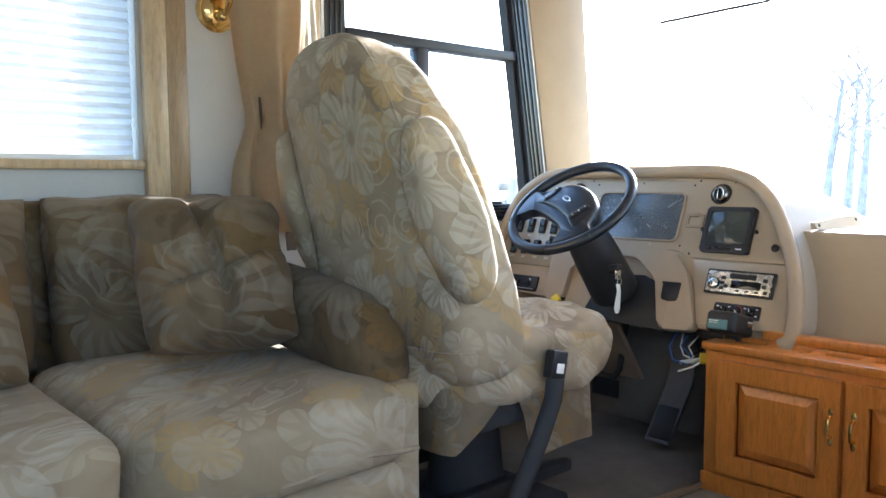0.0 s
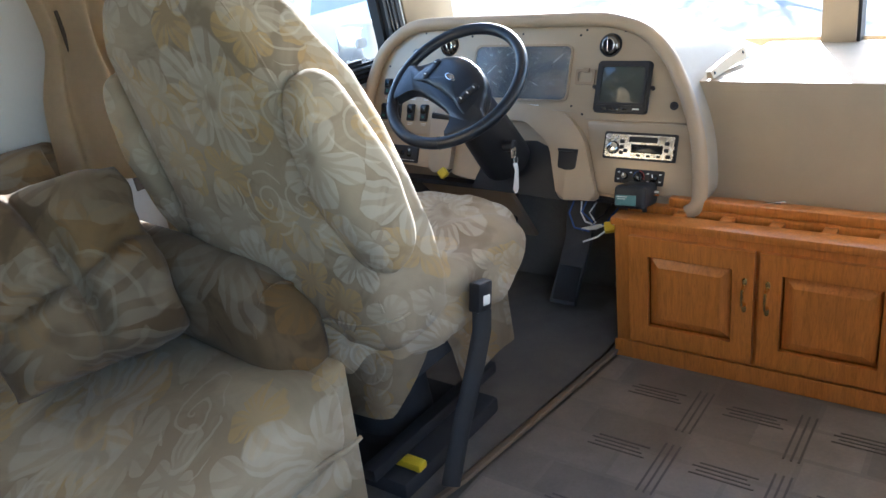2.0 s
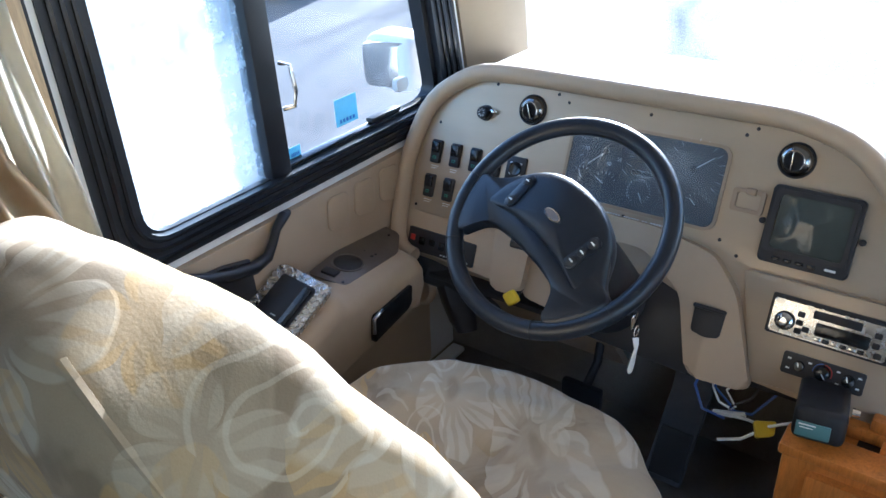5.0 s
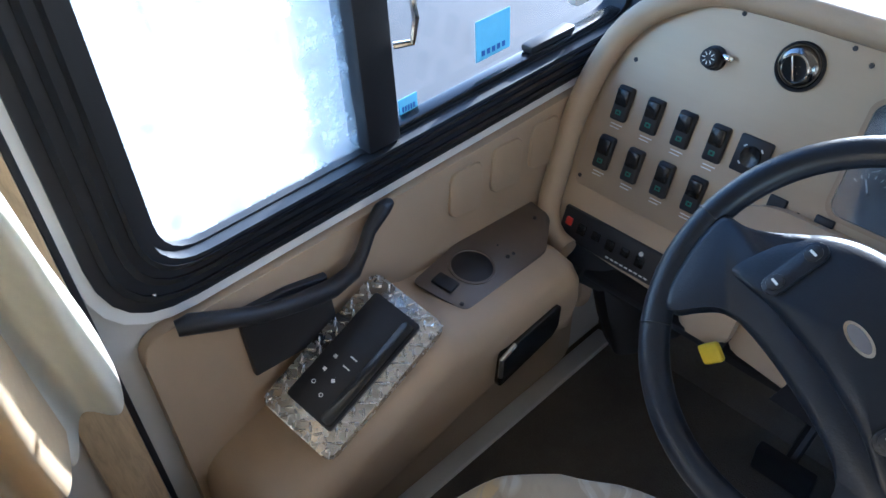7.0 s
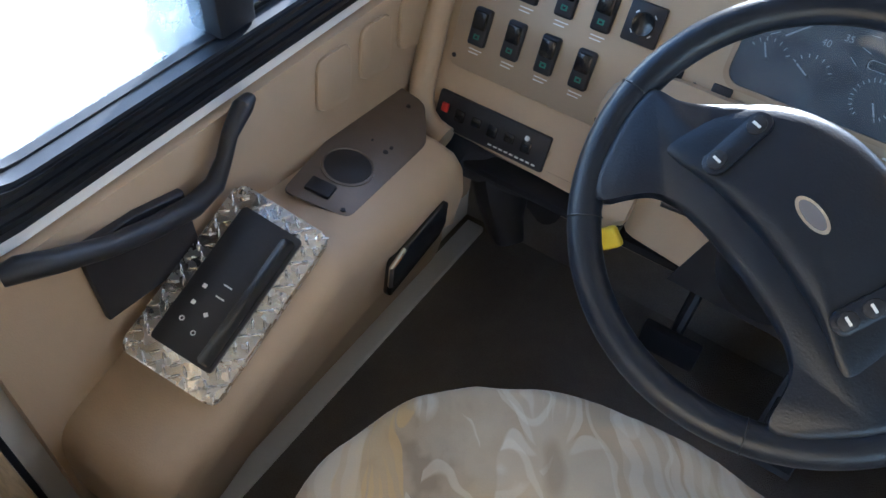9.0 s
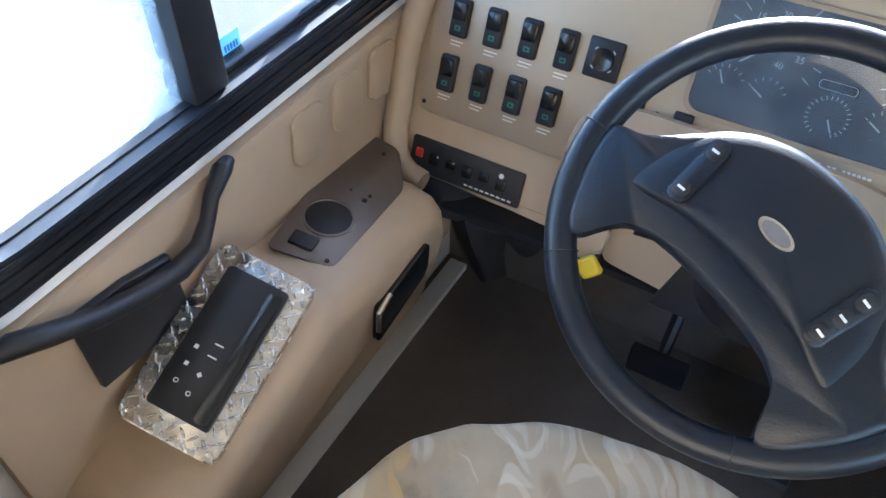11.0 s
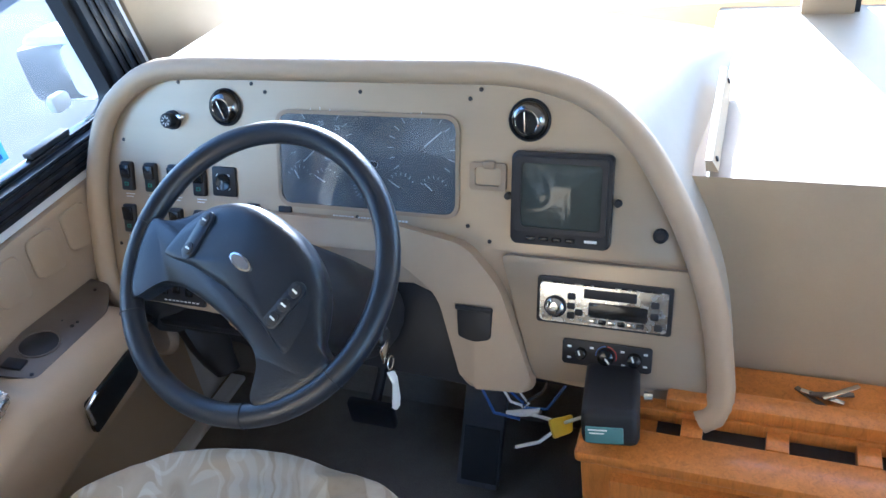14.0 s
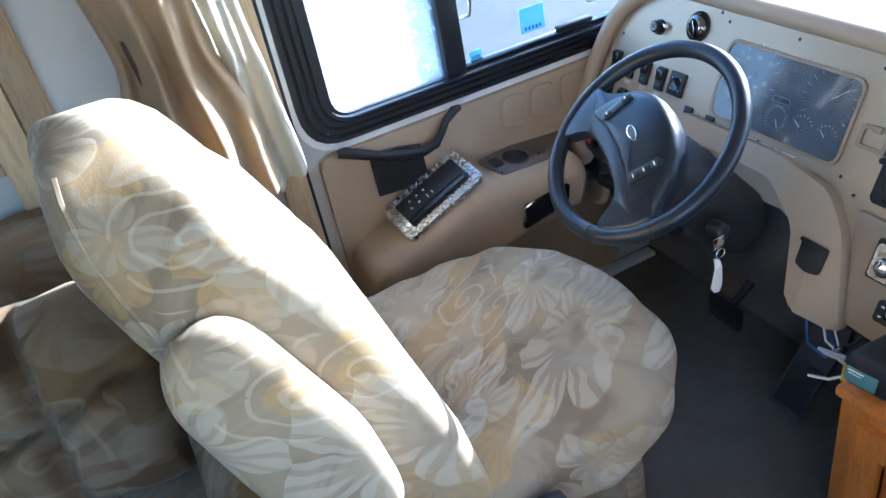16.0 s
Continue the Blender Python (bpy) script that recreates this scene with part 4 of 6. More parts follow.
    for x, z in ((-1.741, 0.828), (-1.592, 0.828), (-1.566, 0.816), (-1.39, 0.82), (-1.189, 0.827), (-1.206, 0.814), (-1.076, 0.823), (-0.937, 0.727), (-0.878, 0.615), (-1.208, 0.634), (-1.172, 0.614), (-1.40, 0.633), (-1.57, 0.630), (-1.635, 0.615), (-1.9, 0.551), (-1.872, 0.732), (-1.67, 0.548), (-1.078, 0.482), (-0.872, 0.475), (-1.07, 0.435)):
        part("screw", lathe(B(), [(0.0008, 0.0032), (0.0032, 0.003), (0.0038, 0.0015)], 8, DM(x, z)), BLACK, t)
    return t


dashboard()


def vent(x, z, spin, label):
    t = thing("dash_vent", DM(x, z).translation, label, "air vent", "round dash vents")
    m = DM(x, z, 0.002, spin)
    part("ring", lathe(B(), [(0.032, 0.0), (0.0318, 0.004), (0.030, 0.006), (0.028, 0.004), (0.027, 0.0)], 36, m), BLACK, t)
    mt = m @ Matrix.Rotation(radians(10), 4, "X") @ Matrix.Rotation(radians(-8), 4, "Y")
    def turned(profile):
        return loft(B(), [[mt @ Vector((r * math.cos(math.pi * k / 18), r * math.sin(math.pi * k / 18), h)) for k in range(36)] for r, h in profile], cap=False)
    part("ball", turned([(0.0295, -0.003), (0.029, 0.004), (0.0265, 0.0095), (0.0225, 0.013), (0.0185, 0.0145), (0.0175, 0.0135), (0.0172, 0.012)]), DARK_CHROME, t, "dark chrome ball")
    part("bowl", turned([(0.0176, 0.0136), (0.0155, 0.006), (0.010, 0.002), (0.001, 0.001)]), BLACK, t, "black air opening")
    part("lip", tube(B(), [mt @ Vector((0.0178 * math.cos(radians(g)), 0.0178 * math.sin(radians(g)), 0.0142)) for g in range(-40, 150, 12)], 0.0017, 6), CHROME, t, "bright chrome lip")
    part("fin", box(B(), (-0.0055, -0.0165, 0.004), (-0.0025, 0.0165, 0.0125), 0.001, m=mt), CHROME, t, "chrome fin")
    return t


vent(-1.645, 0.791, 20, "round chrome and black vent beside the knob")
vent(-1.113, 0.788, 0, "round chrome and black vent above the monitor")


def dash_knob():
    t = thing("headlight_knob", DM(-1.757, 0.768).translation, "black round headlight knob with chrome lug", "knob")
    m = DM(-1.757, 0.768, 0.002)
    part("base", lathe(B(), [(0.017, 0), (0.0165, 0.006), (0.013, 0.007), (0.013, 0.019), (0.011, 0.021), (0.001, 0.021)], 24, m), BLACK, t)
    for k in range(8):
        part("tick", box(B(), (0.0045, -0.0006, 0.021), (0.009, 0.0006, 0.0216), 0, m=m @ Matrix.Rotation(radians(45 * k), 4, "Z")), WHITE_MARK, t)
    part("lug", blob(B(), (0, 0, 0), (0.010, 0.005, 0.006), 0.7, 0.7, 14, 8, m @ Matrix.Translation((0.02, 0.006, 0.006))), CHROME, t)
    return t


dash_knob()


def rocker(x, z, i):
    t = thing("rocker_switch", DM(x, z).translation, "black rocker switch with a small green symbol", "switch", "rocker switches on the dash")
    m = DM(x, z, 0.002)
    part("body", box(B(), (-0.0135, -0.0265, -0.004), (0.0135, 0.0265, 0.008), 0.004, 3, m), BLACK, t)
    part("paddle", box(B(), (-0.011, -0.002, 0.006), (0.011, 0.0235, 0.0115), 0.003, 2, m @ Matrix.Rotation(radians(6), 4, "X")), BLACK_GLOSS, t)
    part("symbol", box(B(), (-0.0045, -0.017, 0.008), (0.0045, -0.010, 0.0086), 0, m=m), GREEN_MARK, t, "small green pictogram")
    part("symbol", box(B(), (-0.002, -0.015, 0.0086), (0.0022, -0.012, 0.009), 0, m=m), BLACK, t)
    if i >= 0:
        for k in range(2):
            part("legend", box(B(), (-0.010, -0.034 - 0.005 * k, 0.0), (0.010 - 0.004 * k, -0.0325 - 0.005 * k, 0.0006), 0, m=m), WHITE_MARK, t)
    return t


for i, x in enumerate((-1.867, -1.814, -1.761, -1.708)):
    rocker(x, 0.671, i)
    rocker(x - 0.003, 0.598, i)


def mirror_control():
    t = thing("mirror_control", DM(-1.656, 0.673).translation, "square black mirror control with a round pad", "control")
    m = DM(-1.656, 0.673, 0.002)
    part("plate", box(B(), (-0.024, -0.026, -0.002), (0.024, 0.026, 0.006), 0.003, 2, m), BLACK, t)
    part("pad", lathe(B(), [(0.015, 0.005), (0.014, 0.009), (0.010, 0.008), (0.001, 0.007)], 24, m), BLACK_GLOSS, t)
    for a in (45, 135, 225, 315):
        part("arrow", box(B(), (0.0165, -0.0025, 0.006), (0.018, 0.0025, 0.0066), 0, m=m @ Matrix.Rotation(radians(a), 4, "Z")), WHITE_MARK, t)
    return t


mirror_control()
for x, z in ((-1.60, 0.632), (-1.536, 0.632)):
    t = thing("blank_switch", DM(x, z).translation, "small square black blanking cover", "switch cover", "blank covers")
    part("body", box(B(), (-0.0125, -0.010, -0.003), (0.0125, 0.010, 0.0045), 0.002, 2, DM(x, z, 0.002)), BLACK, t)


def cluster():
    t = thing("instrument_cluster", DM(-1.383, 0.717).translation, "dark instrument cluster with white needles under clear lens", "instrument cluster")
    m = DM(-1.383, 0.717, 0.002)
    w, h = 0.156, 0.0745
    o = round_rect(-w - 0.006, -h - 0.006, w + 0.006, h + 0.006, 0.022)
    i = round_rect(-w, -h, w, h, 0.018)
    bm = frame_ring(B(), o, i, "z", -0.002, 0.006)
    bmesh.ops.transform(bm, matrix=m, verts=bm.verts)
    part("bezel", bm, VINYL_DARK, t)
    part("dial_board", prism(B(), round_rect(-w - 0.001, -h - 0.001, w + 0.001, h + 0.001, 0.018), "z", -0.001, 0.0008, 0, 2, m), DIAL, t)
    def gauge(cx, cy, r, a, n, a0=215, a1=-35):
        bm = B()
        for k in range(n):
            g = a0 + (a1 - a0) * k / (n - 1)
            box(bm, (r * 0.82, -0.0005, 0.0008), (r, 0.0005, 0.0012), 0, m=m @ Matrix.Translation((cx, cy, 0)) @ Matrix.Rotation(radians(g), 4, "Z"))
        part("scale", bm, WHITE_MARK, t)
        bm = B()
        box(bm, (-r * 0.1, -0.0009, 0.0015), (r * 0.75, 0.0009, 0.0023), 0, m=m @ Matrix.Translation((cx, cy, 0)) @ Matrix.Rotation(radians(a), 4, "Z"))
        part("needle", bm, WHITE_MARK, t, "white needle")
        part("hub", lathe(B(), [(r * 0.12, 0.001), (r * 0.1, 0.003), (0.0003, 0.003)], 12, m @ Matrix.Translation((cx, cy, 0))), BLACK, t)
    gauge(-0.122, -0.036, 0.026, 118, 7, 150, 30)
    gauge(-0.072, -0.038, 0.026, 150, 7, 150, 30)
    gauge(0.002, -0.037, 0.025, -60, 22, 240, -60)
    gauge(0.062, -0.038, 0.026, 150, 7, 150, 30)
    gauge(0.118, -0.040, 0.026, 140, 7, 150, 30)
    gauge(0.098, 0.026, 0.058, 40, 15)
    gauge(-0.08, 0.026, 0.06, 222, 15)
    part("odometer", box(B(), (-0.022, -0.008, 0.0008), (0.024, 0.004, 0.0014), 0, m=m), BLACK_GLOSS, t)
    part("trip_frame", tube(B(), [m @ Vector((x, y, 0.0012)) for x, y in round_rect(-0.02, -0.007, 0.022, 0.003, 0.004)], 0.0005, 4, True), WHITE_MARK, t)
    lens = part("lens", prism(B(), round_rect(-w, -h, w, h, 0.018), "z", 0.0045, 0.0058, 0, 2, m), LENS, t)
    lens.visible_shadow = False
    for k in range(24):
        x = -0.062 + k * 0.0057
        if k in (7, 14, 17):
            continue
        part("print", box(B(), (x, -h - 0.0185, 0.0006), (x + 0.0042, -h - 0.0155, 0.0011), 0, m=m), WHITE_MARK, t)
    # gauge figures
    for s, x, y in (("10", -0.128, 0.022), ("15", -0.112, 0.048), ("20", -0.085, 0.056), ("25", -0.055, 0.05), ("40", -0.075, 0.0), ("35", -0.055, 0.012)):
        cu = bpy.data.curves.new("figure", "FONT")
        cu.body, cu.size, cu.extrude = s, 0.011, 0.0002
        ob = new("figure", cu)
        dg = bpy.context.evaluated_depsgraph_get()
        me = bpy.data.meshes.new_from_object(ob.evaluated_get(dg))
        bpy.data.objects.remove(ob)
        f = new("figure", me)
        me.materials.append(WHITE_MARK)
        f.parent = t
        f.matrix_local = Matrix.Translation(-t.location) @ m @ Matrix.Translation((x, y, 0.0012))
    return t


cluster()


def monitor():
    t = thing("backup_monitor", DM(-1.06, 0.683).translation, "black backup camera monitor with a dark screen", "monitor")
    m = DM(-1.06, 0.683, 0.004)
    w, h = 0.0745, 0.069
    part("case", prism(B(), round_rect(-w, -h, w, h, 0.008), "z", -0.006, 0.014, 0.004, 3, m), BLACK, t)
    bm = frame_ring(B(), round_rect(-w + 0.006, -h + 0.02, w - 0.006, h - 0.006, 0.006), round_rect(-w + 0.016, -h + 0.027, w - 0.014, h - 0.015, 0.008), "z", 0.012, 0.018)
    bmesh.ops.transform(bm, matrix=m, verts=bm.verts)
    part("screen_bezel", bm, BLACK, t)
    part("screen", prism(B(), round_rect(-w + 0.015, -h + 0.026, w - 0.013, h - 0.014, 0.008), "z", 0.012, 0.0155, 0.001, 2, m), SCREEN, t, "dark grey green glass screen")
    for k in range(4):
        part("button", box(B(), (-0.05 + k * 0.02, -h + 0.007, 0.0135), (-0.036 + k * 0.02, -h + 0.013, 0.0155), 0.001, m=m), BLACK_GLOSS, t)
    part("label", box(B(), (0.038, -h + 0.009, 0.0138), (0.056, -h + 0.013, 0.0146), 0, m=m), WHITE_MARK, t)
    for sx in (-1, 1):
        part("side_knob", lathe(B(), [(0.006, 0), (0.0055, 0.008), (0.001, 0.009)], 12, m @ Matrix.Translation((sx * 0.082, 0.0, 0))), BLACK, t)
    return t


monitor()
t = thing("dash_clip", DM(-1.175, 0.708).translation, "empty beige mounting clip on the dash fascia", "mounting clip")
m = DM(-1.175, 0.708, 0.002)
bm = frame_ring(B(), round_rect(-0.029, -0.021, 0.029, 0.021, 0.005), round_rect(-0.021, -0.014, 0.021, 0.014, 0.005), "z", -0.002, 0.006)
bmesh.ops.transform(bm, matrix=m, verts=bm.verts)
part("frame", bm, VINYL_DARK, t)
part("tongue", box(B(), (-0.006, 0.012, 0.002), (0.012, 0.024, 0.010), 0.002, m=m), VINYL_DARK, t)
t = thing("lighter_socket", DM(-0.916, 0.643).translation, "black round lighter socket in the dash fascia", "socket")
part("socket", lathe(B(), [(0.011, 0), (0.0105, 0.005), (0.008, 0.006), (0.006, 0.004), (0.001, 0.004)], 20, DM(-0.916, 0.643, 0.002)), BLACK, t)


def radio():
    t = thing("car_radio", DM(-0.99, 0.54).translation, "silver car cassette radio with black trim surround", "radio")
    m = DM(-0.991, 0.54, 0.006)
    w, h = 0.094, 0.030
    part("surround", prism(B(), round_rect(-w - 0.006, -h - 0.005, w + 0.006, h + 0.007, 0.003), "z", -0.004, 0.006, 0.002, 2, m), BLACK, t)
    part("face", prism(B(), round_rect(-w, -h, w, h, 0.004), "z", 0.004, 0.012, 0.003, 3, m), STEEL, t, "silver faceplate")
    part("display", prism(B(), round_rect(-0.02, -0.017, 0.066, 0.006, 0.003), "z", 0.010, 0.0132, 0.001, 2, m), BLACK_GLOSS, t)
    part("tape_slot", box(B(), (-0.028, 0.011, 0.010), (0.05, 0.026, 0.0135), 0.002, m=m), BLACK, t)
    part("volume_knob", lathe(B(), [(0.0145, 0.010), (0.014, 0.019), (0.011, 0.021), (0.001, 0.021)], 24, m @ Matrix.Translation((-0.07, -0.006, 0))), CHROME, t)
    part("knob_ring", lathe(B(), [(0.0175, 0.010), (0.017, 0.014), (0.0148, 0.0145), (0.0146, 0.012)], 24, m @ Matrix.Translation((-0.07, -0.006, 0))), BLACK, t)
    for k in range(6):
        part("button", box(B(), (-0.018 + 0.0138 * k, -0.0265, 0.011), (-0.007 + 0.0138 * k, -0.0195, 0.0145), 0.0015, m=m), BLACK_GLOSS if k % 2 else CHROME, t)
    for k, (u, v) in enumerate(((-0.046, 0.012), (-0.046, -0.003), (-0.046, -0.018), (-0.034, -0.012), (0.076, 0.012), (0.076, -0.006), (0.082, -0.022))):
        part("button", box(B(), (u - 0.006, v - 0.005, 0.011), (u + 0.006, v + 0.005, 0.0145), 0.002, m=m), BLACK, t)
    return t


radio()


def climate():
    t = thing("heater_control", DM(-0.982, 0.467).translation, "black heater control panel with three knobs", "control panel")
    m = DM(-0.982, 0.468, 0.006)
    part("plate", prism(B(), round_rect(-0.067, -0.0195, 0.067, 0.0195, 0.004), "z", -0.002, 0.005, 0.002, 2, m), BLACK, t)
    for u, r in ((-0.038, 0.009), (0.0, 0.013), (0.042, 0.011)):
        mm = m @ Matrix.Translation((u, 0, 0))
        part("knob", lathe(B(), [(r, 0.004), (r * 0.92, 0.014), (r * 0.7, 0.016), (0.001, 0.016)], 20, mm), BLACK_GLOSS, t)
        part("pointer", box(B(), (-0.001, 0.0, 0.016), (0.001, r * 0.8, 0.0168), 0, m=mm @ Matrix.Rotation(radians(-140 if u == 0 else 20), 4, "Z")), WHITE_MARK, t)
    bm = tube(B(), [m @ Vector((0.0155 * math.cos(radians(a)), 0.0155 * math.sin(radians(a)), 0.0052)) for a in range(95, 200, 15)], 0.0008, 4)
    part("cold_arc", bm, BLUE_MARK, t)
    bm = tube(B(), [m @ Vector((0.0155 * math.cos(radians(a)), 0.0155 * math.sin(radians(a)), 0.0052)) for a in range(-20, 90, 15)], 0.0008, 4)
    part("hot_arc", bm, RED, t)
    for u, v in ((-0.056, 0.009), (-0.056, -0.009), (-0.022, 0.01), (0.024, 0.01), (0.058, 0.01), (0.058, -0.009), (0.026, -0.011)):
        part("mark", box(B(), (u - 0.003, v - 0.0015, 0.005), (u + 0.003, v + 0.0015, 0.0056), 0, m=m), WHITE_MARK, t)
    return t


climate()
t = thing("ash_tray", DM(-1.186, 0.5).translation, "small dark grey flip tray in the dash", "ash tray")
m = DM(-1.186, 0.497, 0.024)
part("tray", prism(B(), round_poly([(-0.028, -0.026), (0.0, -0.031), (0.026, -0.026), (0.028, 0.026), (-0.03, 0.026)], 0.008, 3), "z", -0.006, 0.004, 0.002, 2, m), BLACK, t)
part("lip", box(B(), (-0.032, 0.020, 0.002), (0.03, 0.028, 0.009), 0.003, m=m), BLACK, t)


def fuse_panel():
    t = thing("gauge_strip", DM(-1.81, 0.477).translation, "black strip of hydraulic controls under the dash", "control panel")
    m = DM(-1.813, 0.478, -0.002)
    part("plate", box(B(), (-0.092, -0.028, -0.004), (0.094, 0.026, 0.006), 0.003, m=m), BLACK, t)
    part("red_button", box(B(), (-0.082, -0.004, 0.005), (-0.07, 0.010, 0.010), 0.002, m=m), RED, t)
    for k in range(5):
        part("button", box(B(), (-0.058 + k * 0.028, -0.010 + 0.004 * (k % 2), 0.005), (-0.042 + k * 0.028, 0.008, 0.009), 0.002, m=m), BLACK_GLOSS, t)
    part("pilot_light", lathe(B(), [(0.004, 0.005), (0.0035, 0.008), (0.0005, 0.0085)], 12, m @ Matrix.Translation((0.06, 0.012, 0))), WHITE_MARK, t)
    for k in range(9):
        part("print", box(B(), (0.005 + k * 0.009, -0.022, 0.006), (0.011 + k * 0.009, -0.0195, 0.0065), 0, m=m), WHITE_MARK, t)
    return t


fuse_panel()


# ---------- steering wheel ----------
def steering_wheel():
    n = Vector((0, -0.633, 0.774)).normalized()
    up = Vector((0, 0.774, 0.633)).normalized()
    c = WHEEL_C
    m = Matrix(((1, up.x, n.x, c[0]), (0, up.y, n.y, c[1]), (0, up.z, n.z, c[2]), (0, 0, 0, 1)))
    r = m @ Matrix.Rotation(radians(WHEEL_SPIN), 4, "Z")
    t = thing("steering_wheel", c, "dark blue grey leather steering wheel turned aside", "steering wheel")
    R = WHEEL_R
    part("rim", tube(B(), [r @ Vector((R * math.cos(2 * math.pi * k / 72), R * math.sin(2 * math.pi * k / 72), 0)) for k in range(72)], 0.0155, 14, True), WHEEL, t, sharp=80)
    # moulded web: two drooping spokes that run into the rim, a rounded opening below them
    top = [(0.0, 0.058), (0.040, 0.056), (0.080, 0.044), (0.110, 0.022), (0.132, -0.006), (0.150, -0.022), (0.177, -0.030)]
    low = [(0.166, -0.070), (0.140, -0.118), (0.120, -0.134), (0.112, -0.112), (0.100, -0.090), (0.076, -0.077), (0.040, -0.072), (0.0, -0.071)]
    half = top[1:] + low[:-1]
    web = round_poly([top[0]] + half + [low[-1]] + [(-x, y) for x, y in half[::-1]], 0.014, 3)
    loops = []
    for z, inset in ((-0.016, 0.006), (-0.010, 0.001), (0.000, 0.0), (0.007, 0.001), (0.012, 0.005), (0.0145, 0.011)):
        loop = []
        for x, y in web:
            k = 1 - inset / max(0.06, math.hypot(x, y))
            loop.append(r @ Vector((x * k, y * k, z)))
        loops.append(loop)
    part("spokes", loft(B(), loops), WHEEL, t, "moulded spokes and lower trim", sharp=70)
    # airbag cover, domed, with a deep rounded upper edge
    ptop = [(0.0, 0.072), (0.040, 0.069), (0.078, 0.054), (0.106, 0.031), (0.124, 0.002), (0.138, -0.026)]
    plow = [(0.146, -0.066), (0.118, -0.062), (0.070, -0.046), (0.0, -0.040)]
    phalf = ptop[1:] + plow[:-1]
    pad = round_poly([ptop[0]] + phalf + [plow[-1]] + [(-x, y) for x, y in phalf[::-1]], 0.016, 4)
    loops = []
    for z, k in ((-0.042, 0.80), (-0.034, 0.92), (-0.018, 0.985), (-0.002, 1.0), (0.010, 0.985), (0.018, 0.95), (0.0235, 0.88), (0.0265, 0.76), (0.0285, 0.58), (0.0295, 0.36), (0.0298, 0.15)):
        loops.append([r @ Vector((x * k, (y - 0.006) * k + 0.006 - 0.004 * (1 - k), z - 0.012 * (x / 0.14) ** 2 * k)) for x, y in pad])
    part("airbag_pad", loft(B(), loops), WHEEL, t, "domed airbag cover", sharp=75)
    for s in (-1, 1):
        mm = r @ Matrix.Translation((s * 0.083, -0.008, 0.0225)) @ Matrix.Rotation(radians(90 - s * 6), 4, "Z") @ Matrix.Rotation(radians(s * 9), 4, "X")
        pod = part("button_pod", prism(B(), round_rect(-0.034, -0.0105, 0.034, 0.0105, 0.010), "z", -0.006, 0.0025, 0.001, 2, mm), WHEEL, t)
        for k in ((-1, 0, 1) if s > 0 else (-1, 1)):
            part("button", prism(B(), round_rect(k * 0.021 - 0.0085, -0.0072, k * 0.021 + 0.0085, 0.0072, 0.0065), "z", 0.002, 0.0045, 0.001, 2, mm), BLACK, pod)
            part("symbol", box(B(), (k * 0.021 - 0.0012, -0.004, 0.0045), (k * 0.021 + 0.0012, 0.004, 0.0049), 0, m=mm), WHITE_MARK, pod)
    bm = lathe(B(), [(0.0195, 0.0), (0.0185, 0.003), (0.001, 0.0036)], 28)
    bmesh.ops.transform(bm, matrix=r @ Matrix.Translation((0.0, 0.0, 0.0285)) @ Matrix.Diagonal((1, 0.46, 1, 1)), verts=bm.verts)
    badge = part("badge", bm, CHROME, t, "oval chrome badge")
    bm = lathe(B(), [(0.0155, 0.0), (0.0148, 0.0042), (0.001, 0.0045)], 28)
    bmesh.ops.transform(bm, matrix=r @ Matrix.Translation((0.0, 0.0, 0.0285)) @ Matrix.Diagonal((1, 0.42, 1, 1)), verts=bm.verts)
    part("badge_field", bm, ROOFING, badge)
    # stitched leather joints where the spokes meet the rim
    for g in (193, -13, 232, -52):
        a = radians(g)
        ring = [r @ Vector(((R + 0.0163 * math.cos(2 * math.pi * k / 14)) * math.cos(a), (R + 0.0163 * math.cos(2 * math.pi * k / 14)) * math.sin(a), 0.0163 * math.sin(2 * math.pi * k / 14))) for k in range(14)]
        part("rim_seam", tube(B(), ring, 0.0008, 5, True), BLACK, t)
    # column and shroud
    end = Vector(c) - n * 0.34
    part("column", tube(B(), [Vector(c) - n * 0.02, Vector(c) - n * 0.07, Vector(c) - n * 0.09, Vector(c) - n * 0.2, end], [0.05, 0.05, 0.062, 0.07, 0.075], 20), BLACK, t, "black column shroud")
    part("tilt_lever", tube(B(), [Vector(c) - n * 0.12 + Vector((-0.06, 0, -0.02)), Vector(c) - n * 0.10 + Vector((-0.13, 0, -0.025))], [0.006, 0.009], 8), BLACK, t)
    return t


WHEEL_C, WHEEL_R, WHEEL_SPIN = (-1.384, 1.803, 0.756), 0.185, -27.0
steering_wheel()


